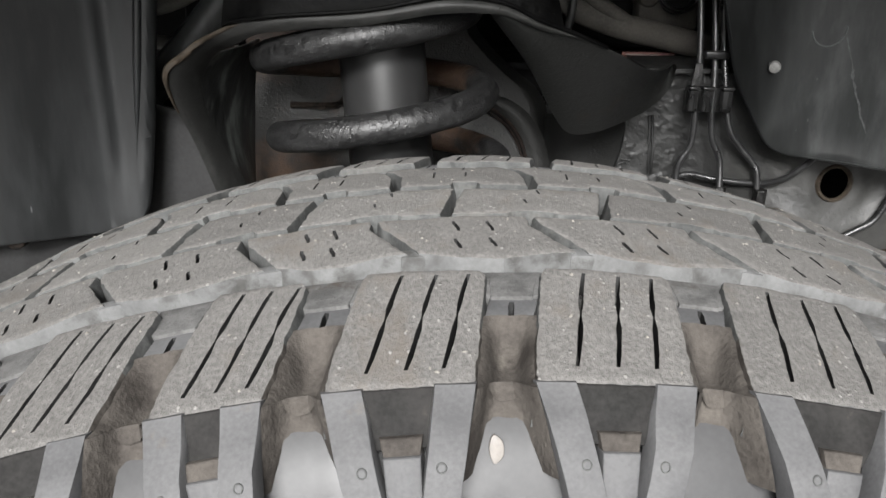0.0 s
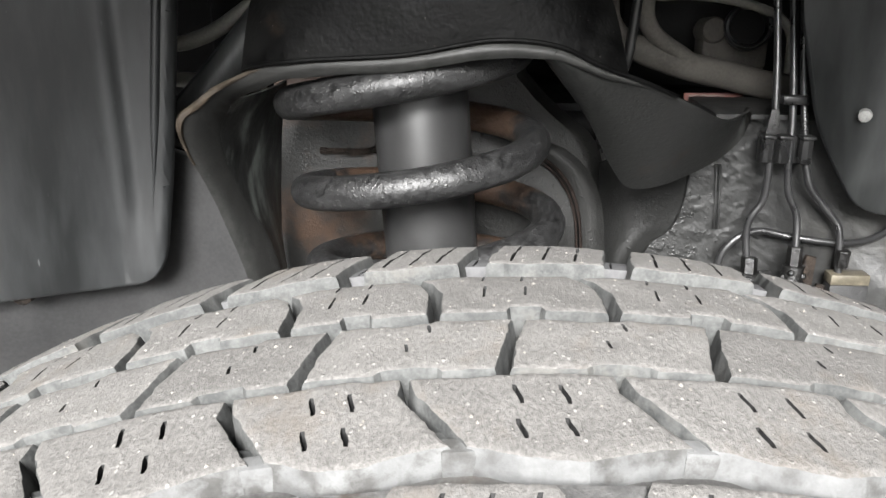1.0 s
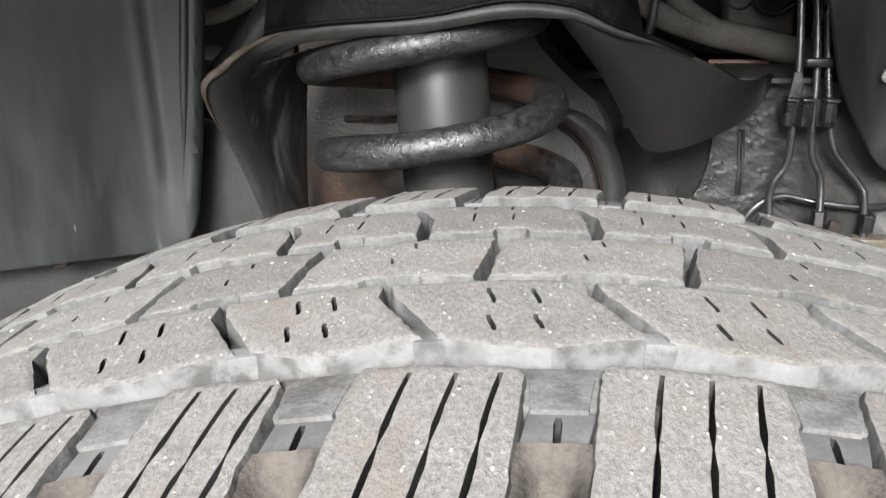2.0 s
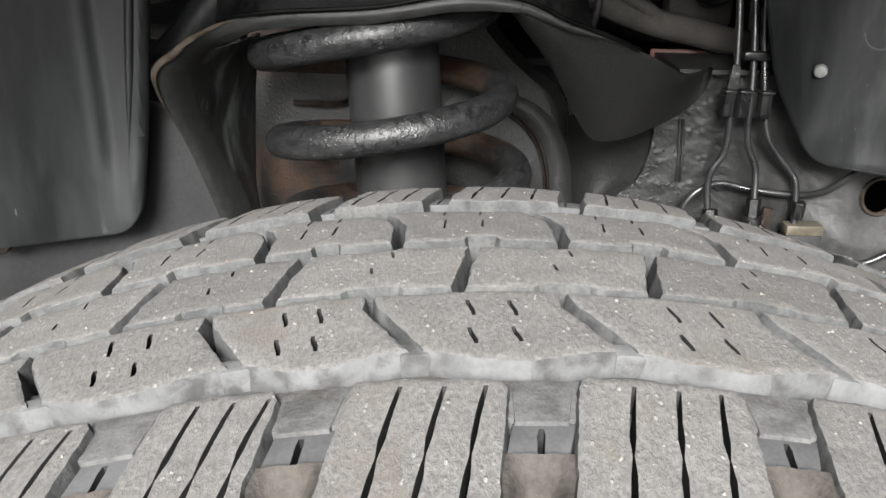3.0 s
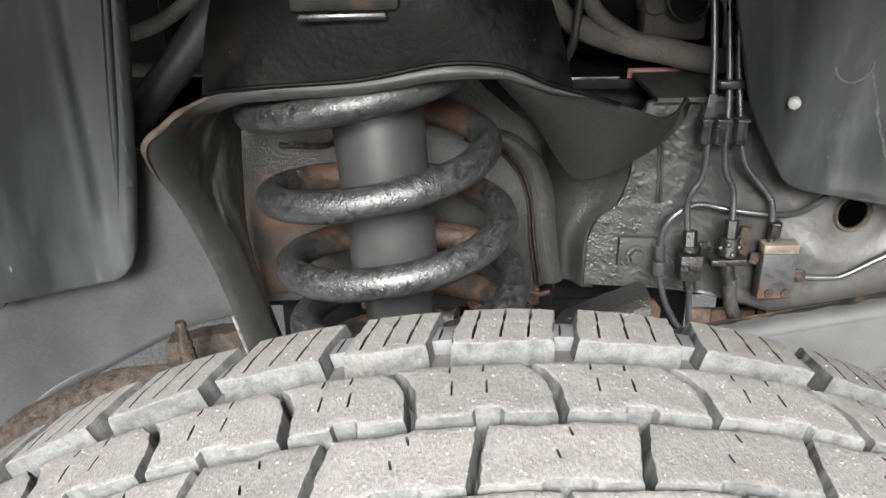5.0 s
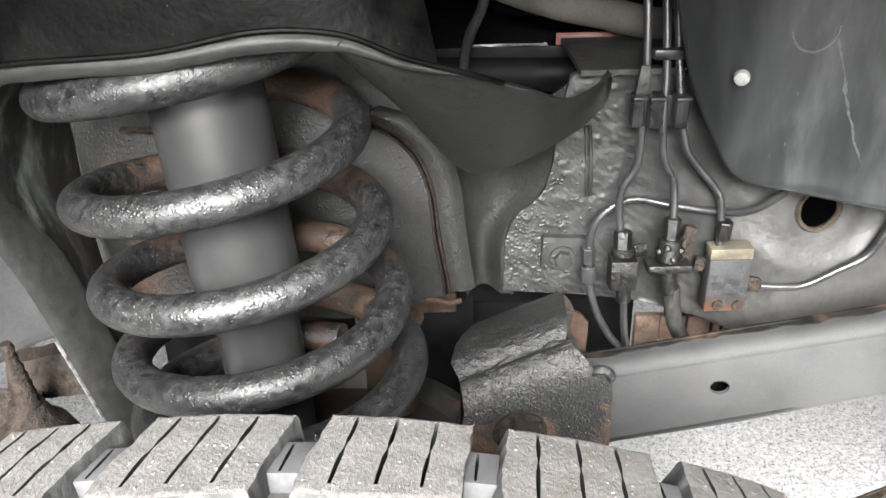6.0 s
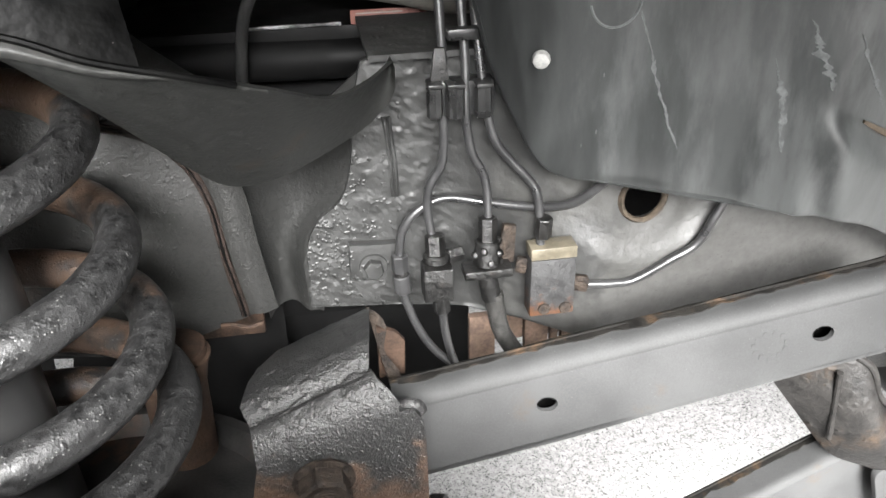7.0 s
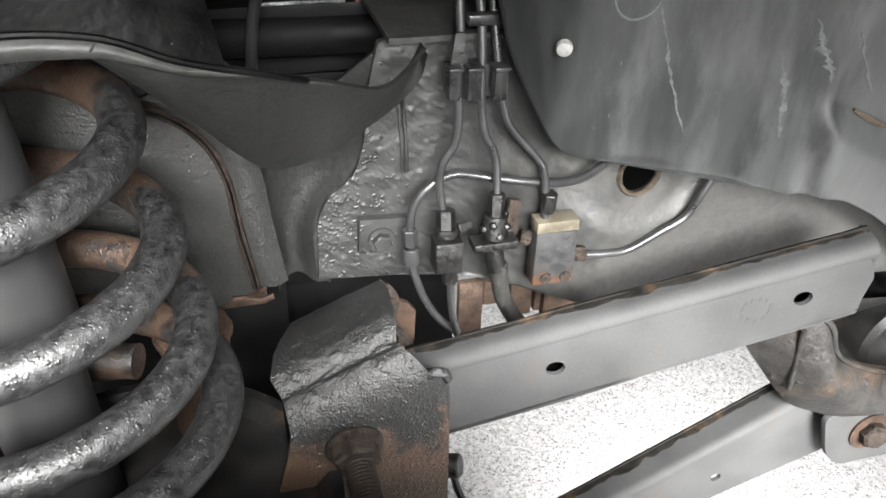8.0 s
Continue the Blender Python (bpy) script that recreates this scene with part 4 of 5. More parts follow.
def lumpy(x, z, h):
    """The rail's face under thick, runny paint."""
    q = Vector((x * 170, z * 240, 0))
    thick = 0.0012 * smooth(-0.05, 0.6, noise.noise(q)) * smooth(-0.4, 0.3, noise.noise(q * 0.31)) + 0.0006 * noise.noise(q * 2.1) + 0.0010 * noise.noise(q * 0.3)
    ring = ((x - 0.3665) / 0.027) ** 2 + ((z - 0.645) / 0.026) ** 2
    ridge = 0.0012 * math.exp(-((ring - 1) / 0.45) ** 2) + 0.0015 * math.exp(-((ring - 3.6) / 0.9) ** 2) * smooth(0.32, 0.36, x)
    return (x, rail_face(x, z) - h - (thick * (1 - 0.85 * smooth(0.235, 0.27, x)) + ridge) * (h > -0.002), z)


part("web", cut_plate(rail_outline(), [hole], lumpy, 0.0, -0.005, extra=lumps + [p for p in lattice if p[0] > 0.33 and not (0.33 < p[0] < 0.42)] + [(x, z) for x in np.arange(0.331, 0.42, 0.004) for z in np.arange(0.56, 0.74, 0.004)]), rail_paint, rail, smooth=80)
part("hole_lip", tube([Vector((x, rail_face(x, z) - 0.0005, z)) for x, z in hole + hole[:1]], 0.0022, 8, wobble=0.3), worn_tan, rail, "rust-edged hole lip")
# Near-black, so the shade inside the rail's hole is painted on.
part("rear_web", block((-0.75, 0.868, 0.50), (0.75, 0.873, 0.69), 0.001), cover_and_shade, rail)

part("top_flange", sheet(lambda u, v: (0.19 + 0.56 * u, 0.775 + 0.098 * v, 0.742), 8, 2, 0.004, (0, 0, 1)), rail_paint, rail)
part("bottom_flange", sheet(lambda u, v: (0.145 + 0.605 * u, 0.797 - 0.045 * smooth(0.15, 0.35, u) + 0.075 * v, 0.557 - 0.018 * smooth(0.0, 0.32, u)), 16, 2, 0.004, (0, 0, -1)), rail_paint, rail)
for x0, x1 in ((0.1990, 0.2025), (0.2022, 0.2057)):
    part("weld_rib", tube(spline([(x0, 0.7905, 0.700), (x1 - 0.001, 0.790, 0.67), (x1, 0.790, 0.642)], 6), 0.0013, 8, wobble=0.4), rail_paint, rail)
part("pad", cut_plate([(0.168, 0.580), (0.204, 0.577), (0.205, 0.607), (0.169, 0.609)], [], lambda x, z, h: (x, 0.7875 - h, z), 0.003, -0.004, 0.001), rail_paint, rail)
bolt = part("bolt", bar((0.185, 0.788, 0.591), (0.185, 0.776, 0.591), 0.0072, 6), rail_paint, rail, "painted-over hexagon bolt")
part("washer", lathe([(0.004, 0), (0.0098, 0), (0.0103, 0.001), (0.0098, 0.0025), (0.004, 0.0025)], (0.185, 0.7850, 0.591), (0, -1, 0), 28, closed=True), rail_paint, bolt)


# ---- liners ----
def liner(name, outline, place, label, extra, edge=0.0015, material=liner_plastic):
    t = thing(name, place(*outline[0], 0), label, "wheel liner")
    part("panel", cut_plate(outline, [], place, 0.0, -0.004, edge, 0.0, extra), material, t)
    return t


def rounded(corners, r, n=6):
    """A polygon with its corners rounded off."""
    out = []
    for i, c in enumerate(corners):
        p, a, b = Vector(c), Vector(corners[i - 1]), Vector(corners[(i + 1) % len(corners)])
        d = min(r, 0.45 * (a - p).length, 0.45 * (b - p).length)
        s, e = p + (a - p).normalized() * d, p + (b - p).normalized() * d
        for k in range(n + 1):
            t = k / n
            q = s * (1 - t) ** 2 + p * 2 * t * (1 - t) + e * t * t
            out.append((q.x, q.y))
    return out


def left_place(x, z, h):
    """A bowed main panel, a set-back strip beside it and a raised bead near the edge."""
    e = -0.262 + 0.12 * (z - 0.72) - x
    main = smooth(0.0, 0.014, e - (0.020 + 0.13 * max(0.0, z - 0.625)))
    y = 0.740 - 0.50 * max(0.0, -0.31 - x) + 0.007 * (1 - main) * smooth(0.60, 0.70, z) - 0.15 * max(0, z - 0.85)
    return (x, y + 0.010 * smooth(0.006, -0.004, e) - h, z)


left_out = rounded([(-0.80, 0.600), (-0.278, 0.596), (-0.262, 0.72), (-0.245, 0.86), (-0.235, 1.12), (-0.80, 1.12)], 0.035)
lattice = [(x, z) for x in np.arange(-0.79, -0.36, 0.02) for z in np.arange(0.61, 1.12, 0.03)] + [(x, z) for x in np.arange(-0.358, -0.23, 0.0035) for z in np.arange(0.60, 1.12, 0.012)]
left_liner = liner("left_wheel_liner", left_out, left_place, "scuffed black plastic wheel liner with a folded rounded edge", lattice, material=liner_scuffed)
left_liner.name = "wheel_liner"
part("edge_bead", tube([Vector(left_place(-0.276 + 0.12 * (z - 0.72), z, -0.0005)) for z in np.arange(0.655, 1.10, 0.01)], lambda s: 0.0036 * smooth(0.0, 0.25, s) + 0.0005, 12), liner_scuffed, left_liner, "raised bead along the liner's edge")


def right_place(x, z, h):
    c = min(x, 0.42)
    y = 0.723 - 0.43 * (c - 0.287) - 2.4 * max(0, c - 0.287) * (c - 0.40) + 0.27 * min(0, c - 0.287) + 0.10 * max(0, x - 0.42) - 0.14 * (z - 0.683) - 0.0052 + 0.03 * smooth(0.285, 0.25, x)
    past = x - (0.4285 - 0.27 * (z - 0.670))
    under = (0.742 - 0.50 * (x - 0.42)) - z
    y -= 0.009 * smooth(0.0, 0.018, past) * smooth(0.0, 0.022, under) * (1 - 0.65 * smooth(0.03, 0.075, past + 0.5 * under - 0.012))
    return (x, y - h, z)


right_out = rounded([(0.288, 0.680), (0.4234, 0.671), (0.446, 0.668), (0.467, 0.660), (0.514, 0.633), (0.5626, 0.592), (0.64, 0.51), (0.80, 0.45), (0.80, 1.12), (0.205, 1.12), (0.232, 0.84), (0.262, 0.735)], 0.022)
lattice = [(x, z) for x in np.arange(0.25, 0.79, 0.02) for z in np.arange(0.46, 1.12, 0.025)] + [(x + 0.001, z) for x in np.arange(0.385, 0.56, 0.004) for z in np.arange(0.58, 0.765, 0.004)]
right_liner = liner("wheel_liner", right_out, right_place, "scuffed black plastic wheel liner with a pale push rivet", lattice)
part("push_rivet", lathe([(0.001, 0.0030), (0.003, 0.0026), (0.0046, 0.0022), (0.0052, 0.0), (0.005, -0.002)], right_place(0.281, 0.757, 0), (-0.3, -1, -0.25), 20), rivet_white, right_liner, "pale plastic push rivet")
part("moulded_ring", tube([Vector(right_place(0.3165 + 0.0125 * math.cos(a), 0.791 + 0.0155 * math.sin(a), 0.0002)) for a in np.arange(-2.9, 0.2, 0.15)], 0.0007, 6), streak_dust, right_liner)

part("tear", sheet(lambda u, v: right_place(0.4426 + 0.055 * u, 0.731 - 0.026 * u - 0.004 * v * math.sin(math.pi * min(1, u + 0.15)), 0.002), 8, 2, 0.0015, (0, 1, 0)), worn_tan, right_liner, "torn edge showing pale tan")

for marks, wide in (([(0.330, 0.785), (0.3407, 0.7514), (0.349, 0.728), (0.359, 0.704)], 0.0024), ([(0.404, 0.786), (0.412, 0.766), (0.4193, 0.7498)], 0.0050), ([(0.393, 0.764), (0.400, 0.742), (0.406, 0.710)], 0.0030),
                    ([(0.4246, 0.7802), (0.436, 0.762), (0.446, 0.748), (0.452, 0.738)], 0.0042)):
    run = spline([(x, 0, z) for x, z in marks], 10)
    part("dried_streak", sheet(lambda u, v: right_place(along(run, u).x + 0.0016 * noise.noise(Vector((u * 7, wide * 900, 0))) + wide * (v - 0.5) * (0.15 + abs(noise.noise(Vector((u * 14, wide * 500, 4))) * 2.2)) * math.sin(math.pi * u) ** 0.4,
         along(run, u).z, 0.0003), 44, 2, 0.0003, (0, 1, 0)), streak_dust, right_liner, "pale dried water streak")

# ---- brake pipes ----
PIPE = 0.0030


def pipe(pts, label="thin grey steel brake pipe clipped to the chassis rail", r=PIPE, material=pipe_metal):
    return tagged(part("brake_pipe", tube(spline(pts, 8), r, 10), material, at=pts[-1]), label, "pipe", "brake pipes on the rail")


pipe([(0.228, 0.80, 0.90), (0.233, 0.775, 0.80), (0.2345, 0.765, 0.745), (0.2335, 0.762, 0.715), (0.234, 0.762, 0.693), (0.232, 0.762, 0.675), (0.224, 0.762, 0.661), (0.222, 0.761, 0.645), (0.2245, 0.757, 0.621)])
pipe([(0.241, 0.80, 0.90), (0.246, 0.775, 0.80), (0.2485, 0.764, 0.745), (0.2478, 0.759, 0.715), (0.249, 0.758, 0.697), (0.252, 0.758, 0.682), (0.259, 0.757, 0.668), (0.261, 0.755, 0.655), (0.261, 0.750, 0.634)])
pipe([(0.252, 0.795, 0.90), (0.254, 0.775, 0.80), (0.2575, 0.760, 0.74), (0.2605, 0.757, 0.715), (0.266, 0.754, 0.692), (0.277, 0.752, 0.677), (0.289, 0.750, 0.663), (0.2935, 0.747, 0.652), (0.295, 0.742, 0.62)])
pipe([(0.3704, 0.712, 0.7149), (0.3462, 0.717, 0.6932), (0.3277, 0.728, 0.6663), (0.3131, 0.738, 0.6504), (0.2943, 0.752, 0.643), (0.2621, 0.766, 0.6431), (0.236, 0.77, 0.647), (0.217, 0.768, 0.641), (0.205, 0.767, 0.626), (0.202, 0.766, 0.606)],
     "looped grey brake pipe running behind the others")
pipe([(0.2035, 0.765, 0.582), (0.205, 0.765, 0.572), (0.213, 0.765, 0.547), (0.225, 0.765, 0.525), (0.240, 0.766, 0.508), (0.255, 0.77, 0.49)], "thin grey brake pipe dropping behind the arm")
pipe([(0.325, 0.738, 0.5868), (0.345, 0.736, 0.5862), (0.362, 0.735, 0.588), (0.385, 0.733, 0.602), (0.402, 0.732, 0.613), (0.412, 0.732, 0.632), (0.421, 0.733, 0.650), (0.435, 0.734, 0.68)], "grey brake pipe leaving the valve block")
pipe([(0.2285, 0.748, 0.572), (0.230, 0.750, 0.555), (0.234, 0.757, 0.533), (0.240, 0.764, 0.51), (0.246, 0.77, 0.49)], "short grey pipe below the small junction block")

clip = thing("pipe_clip", (0.243, 0.765, 0.72), "black plastic clip with three grey sleeves holding the pipes", "clip")
for x, y, w in ((0.2275, 0.754, 0.0050), (0.2400, 0.752, 0.0060), (0.2570, 0.750, 0.0056)):
    part("sleeve", bar((x, y, 0.7105), (x, y, 0.7310), w, 8, bevel=0.0012), grey_clip, clip)
    part("sleeve_cap", block((x - w + 0.0004, y - 0.0068, 0.7312), (x + w - 0.0004, y + 0.006, 0.7336), 0.0006), black_plastic, clip)
part("clip_body", block((0.225, 0.7585, 0.7085), (0.2665, 0.772, 0.7315), 0.002), black_plastic, clip)
part("clip_tongue", cut_plate([(0.2255, 0.7325), (0.2375, 0.7325), (0.2345, 0.7535), (0.2285, 0.7535)], [], lambda x, z, h: (x, 0.757 - h, z), 0.001, -0.001, 0.0004), fitting_metal, clip)
part("upper_band", block((0.2365, 0.7555, 0.757), (0.2585, 0.7645, 0.764), 0.0012), black_plastic, clip)

union = thing("pipe_union", (0.203, 0.765, 0.594), "grey steel union joining two brake pipes", "fitting")
part("upper_nut", bar((0.202, 0.7655, 0.609), (0.2023, 0.7655, 0.596), 0.0058, 6), pipe_metal, union)
part("collar", bar((0.2024, 0.7655, 0.597), (0.2028, 0.7655, 0.592), 0.0052, 16), fitting_metal, union)
part("lower_nut", bar((0.2028, 0.7655, 0.593), (0.2035, 0.7655, 0.579), 0.0062, 12), pipe_metal, union)

junction = thing("junction_block", (0.225, 0.748, 0.596), "small black brake junction block with hexagon fittings", "fitting")
part("block_body", block((0.2155, 0.741, 0.583), (0.2355, 0.758, 0.608), 0.0012), fitting_metal, junction, "plain black block")
part("top_nut", bar((0.2255, 0.7555, 0.628), (0.2252, 0.752, 0.609), 0.0068, 6), fitting_metal, junction)
part("top_collar", bar((0.2252, 0.752, 0.615), (0.2252, 0.7515, 0.609), 0.0088, 14), fitting_metal, junction)
part("low_nut", bar((0.2268, 0.749, 0.586), (0.2285, 0.748, 0.570), 0.0058, 6), fitting_metal, junction)
part("side_bolt", bar((0.2335, 0.752, 0.612), (0.2435, 0.755, 0.612), 0.0052, 6), fitting_metal, junction)

flex = thing("brake_hose", (0.2595, 0.748, 0.60), "braided brake hose with a rusty crusted mounting fitting", "hose")
part("neck", bar((0.2605, 0.750, 0.640), (0.260, 0.748, 0.620), 0.0062, 6), fitting_metal, flex)
part("crusted_nut", bar((0.260, 0.748, 0.624), (0.2595, 0.747, 0.606), 0.0085, 10, 0.0095), fitting_metal, flex)
for k in range(9):
    a = 2.4 * k
    part("grease_lump", lathe([(0.0004, 0.0026), (0.0020, 0.0020), (0.0029, 0.0), (0.0022, -0.002)], (0.2598 + 0.0088 * math.cos(a), 0.7475 + 0.0088 * math.sin(a), 0.607 + 0.0018 * k), (math.cos(a), math.sin(a), 0.4), 10), fitting_metal, flex)
part("mount_tab", block((0.2435, 0.741, 0.597), (0.2765, 0.757, 0.6035), 0.001), fitting_metal, flex)
part("mount_plate", cut_plate([(0.268, 0.602), (0.2805, 0.600), (0.2815, 0.628), (0.273, 0.630)], [], lambda x, z, h: (x, 0.757 - h, z), 0.002, -0.002, 0.0006), old_rust, flex, "rusty hose bracket")
part("ferrule", bar((0.2595, 0.7475, 0.598), (0.2635, 0.7475, 0.577), 0.0068, 12), fitting_metal, flex)
part("braided_line", tube(spline([(0.2645, 0.7475, 0.582), (0.267, 0.748, 0.564), (0.271, 0.748, 0.548), (0.280, 0.749, 0.530), (0.289, 0.752, 0.515), (0.300, 0.758, 0.490)], 8), 0.0066, 12), braid, flex)

valve = thing("valve_block", (0.303, 0.743, 0.595), "grey cast brake valve block with a brass top face", "fitting")
part("casting", block((0.287, 0.734, 0.567), (0.3185, 0.749, 0.6115), 0.0012), block_metal, valve)
part("brass_face", block((0.2869, 0.7338, 0.6117), (0.3186, 0.7490, 0.6205), 0.0008), brass, valve, "tarnished brass top face")
part("inlet_nut", bar((0.297, 0.742, 0.640), (0.297, 0.744, 0.6245), 0.0058, 6), fitting_metal, valve)
part("outlet_nut", bar((0.3185, 0.740, 0.5885), (0.3285, 0.738, 0.587), 0.0062, 6), old_rust, valve, "rusty outlet nut")
part("side_plug", bar((0.287, 0.746, 0.602), (0.280, 0.748, 0.603), 0.006, 6), old_rust, valve)
part("foot_plug", bar((0.297, 0.7345, 0.573), (0.297, 0.732, 0.573), 0.0045, 8), old_rust, valve)
part("foot_plug", bar((0.312, 0.7345, 0.5725), (0.312, 0.732, 0.5725), 0.0045, 8), old_rust, valve)


# ---- upper arm ----
def arm_face(x):
    return 0.668 - 0.112 * (x - 0.282)


arm = thing("control_arm", (0.19, 0.68, 0.54), "satin black box-section suspension arm with two holes", "suspension arm")


def arm_top(x):
    return 0.5006 + 0.2471 * x


def arm_place(x, z, h):
    return (x, arm_face(x) - h, z)


arm_out = rounded([(0.185, 0.484), (0.30, 0.515), (0.38, 0.541), (0.494, 0.574), (0.500, arm_top(0.50) - 0.02), (0.492, arm_top(0.492) - 0.002), (0.185, arm_top(0.185) - 0.002)], 0.004, 3)
arm_holes = [[(cx + 0.0068 * math.cos(a), cz + 0.0058 * math.sin(a)) for a in np.arange(0, 6.2, 0.35)] for cx, cz in ((0.282, 0.545), (0.451, 0.590))]
part("front_web", cut_plate(arm_out, arm_holes, arm_place, 0.0, -0.0035, 0.0012), arm_paint, arm)


def arm_roof(u, v):
    x = 0.185 + 0.312 * u
    if v < 0.5:
        b = v * math.pi
        return (x, arm_face(x) + 0.010 * (1 - math.cos(b)), arm_top(x) - 0.002 + 0.009 * math.sin(b))
    return (x, arm_face(x) + 0.010 + 0.010 * (v * 2 - 1), arm_top(x) + 0.007)


part("top_flange", sheet(arm_roof, 12, 12, 0.003, (0, 0.5, -1)), arm_paint, arm)
part("flange_edge", tube([Vector((0.185 + 0.315 * u, arm_face(0.185 + 0.315 * u) + 0.0205, arm_top(0.185 + 0.315 * u) + 0.0062)) for u in np.arange(0, 1.01, 0.05)], 0.0026, 6, wobble=0.5), arm_grime, arm, "rusted flange edge")
part("grime_strip", sheet(lambda u, v: (0.19 + 0.305 * u, arm_face(0.19 + 0.305 * u) + 0.0205 - 0.0085 * v * (0.45 + 0.9 * abs(noise.noise(Vector((u * 9, 0, 3)))) + 0.25 * noise.noise(Vector((u * 40, 1, 3)))),
     arm_top(0.19 + 0.305 * u) + 0.0082 - 0.0004 * v), 90, 3, 0.001, (0, 0, -1)), arm_grime, arm, "black grime along the rear edge")
# Near-black, so the arm's holes carry painted shade behind them.
part("rear_web", cut_plate(arm_out, [], lambda x, z, h: (x, arm_face(x) + 0.0175 - h, z), 0.0, -0.003), tower_shaded, arm)
part("bottom_flange", sheet(lambda u, v: (0.185 + 0.31 * u, arm_face(0.185 + 0.31 * u) + 0.017 * v, 0.485 + 0.285 * 0.31 * u), 12, 2, 0.003, (0, 0, 1)), arm_paint, arm)
part("end_cap", sheet(lambda u, v: (0.4945 + 0.014 * math.sin(u * math.pi / 2), 0.6455 + 0.030 * (1 - math.cos(u * math.pi / 2)), 0.574 + 0.002 * u + 0.049 * v), 8, 4, 0.003, (-0.7, 0.7, 0)), arm_paint, arm)
for k in range(11):
    a = 2 * math.pi * k / 11 + 0.3
    c = Vector((0.419 + 0.0105 * math.cos(a), 0, 0.5825 + 0.0095 * math.sin(a)))
    part("stamp_mark", cut_plate(rounded([(c.x - 0.0015, c.z - 0.002), (c.x + 0.0015, c.z - 0.002), (c.x + 0.0015, c.z + 0.002), (c.x - 0.0015, c.z + 0.002)], 0.0006, 2), [], arm_place, 0.0003, -0.0002), arm_paint, arm)

# ---- arm bracket ----
mount = thing("arm_bracket", (0.145, 0.70, 0.48), "blistered black and rusty bracket bolted over the arm's end", "bracket")


SADDLE = [(0.750, 0.546), (0.722, 0.560), (0.700, 0.567), (0.684, 0.569), (0.674, 0.566), (0.667, 0.5605), (0.661, 0.5607), (0.653, 0.555), (0.6475, 0.543), (0.6455, 0.525), (0.6455, 0.49), (0.646, 0.45), (0.648, 0.39)]


def saddle(u, v):
    """A folded plate: a humped top, a groove across, a round fold and the front face below it."""
    k = v * (len(SADDLE) - 1)
    p = along(SADDLE_LINE, v)
    left = blended(k, [(0, 0.112), (2, 0.096), (3.5, 0.092), (5, 0.097), (8, 0.100), (9, 0.096), (10, 0.087), (12, 0.086)])
    right = blended(k, [(0, 0.178), (2, 0.1745), (5, 0.1705), (6.5, 0.175), (8.0, 0.186), (8.6, 0.199), (9, 0.2005), (12, 0.203)])
    x = left + (right - left) * u
    rise = 0.42 * (x - 0.10) * (1 - smooth(8.2, 10.5, k))
    q = Vector((x * 110, k * 1.9, 0))
    thick = 0.0009 * smooth(0.05, 0.5, noise.noise(q)) * (1 - smooth(5.5, 8, k) * 0.7) + 0.0007 * noise.noise(q * 0.35)
    return (x, p.y - thick * smooth(5, 9, k), p.z + rise + thick * (1 - smooth(6, 9, k)))


SADDLE_LINE = spline([(0, y, z) for y, z in SADDLE], 6)
part("saddle", sheet(saddle, 48, 130, 0.004, (0, 1, -0.4)), bracket_paint, mount)
# The same near-black stands in for the dark void beside the bracket.
part("left_cheek", cut_plate([(0.664, 0.39), (0.695, 0.39), (0.690, 0.545), (0.676, 0.554), (0.664, 0.550)], [], lambda y, z, h: (0.0985 - h, y, z), 0.0, -0.004), tower_shaded, mount)
part("right_ear", tube(spline([(0.186, 0.650, 0.574), (0.191, 0.647, 0.5785), (0.1965, 0.646, 0.577), (0.199, 0.647, 0.571)], 5), 0.0032, 12, wobble=0.2), bracket_paint, mount)
part("torn_edge", sheet(lambda u, v: (0.1755 + 0.012 * v + 0.0075 * u * (1 + 0.4 * math.sin(11 * v)), 0.746 - 0.004 * u - 0.03 * v, 0.583 - 0.052 * v - 0.004 * u), 3, 14, 0.003, (0, 0.6, -0.5)), old_rust, mount, "torn rusty plate edge")
STUD = Vector((0.03, -1.0, -0.16)).normalized()
STUD_FOOT = Vector((0.138, 0.6445, 0.531))
stud = part("stud", tube([STUD_FOOT + STUD * (0.0013 * k) for k in range(0, 34)], lambda s: 0.0088 + 0.0010 * (int(round(s * 33)) % 2), 16), old_rust, mount, "threaded stud end")
part("nut", bar(STUD_FOOT, STUD_FOOT + STUD * 0.015, 0.0155, 6, bevel=0.002), old_rust, stud, "large rusty nut")
part("washer", lathe([(0.008, 0), (0.0185, 0), (0.019, 0.002), (0.008, 0.003)], STUD_FOOT, STUD, 28, closed=True), old_rust, stud)
part("rear_tab", cut_plate([(0.181, 0.528), (0.199, 0.530), (0.2, 0.558), (0.194, 0.566), (0.181, 0.572)], [], lambda x, z, h: (x, 0.738 - h, z), 0.002, -0.002, 0.0008), rusty, mount, "rust-brown rear tab")
part("line_clip", bar((0.2035, 0.66, 0.478), (0.213, 0.655, 0.481), 0.0085, 10), fitting_metal, mount)
part("sensor_cable", tube(spline([(0.207, 0.657, 0.480), (0.213, 0.65, 0.455), (0.228, 0.64, 0.43), (0.25, 0.63, 0.40), (0.27, 0.62, 0.33)], 8), 0.0028, 8), black_plastic, mount)

# ---- lower arm and its end ----
low_arm = thing("lower_arm", (0.46, 0.72, 0.34), "black box-section lower arm above the concrete", "suspension arm")


def low_line(x):
    return 0.302 + 0.507 * (x - 0.415)


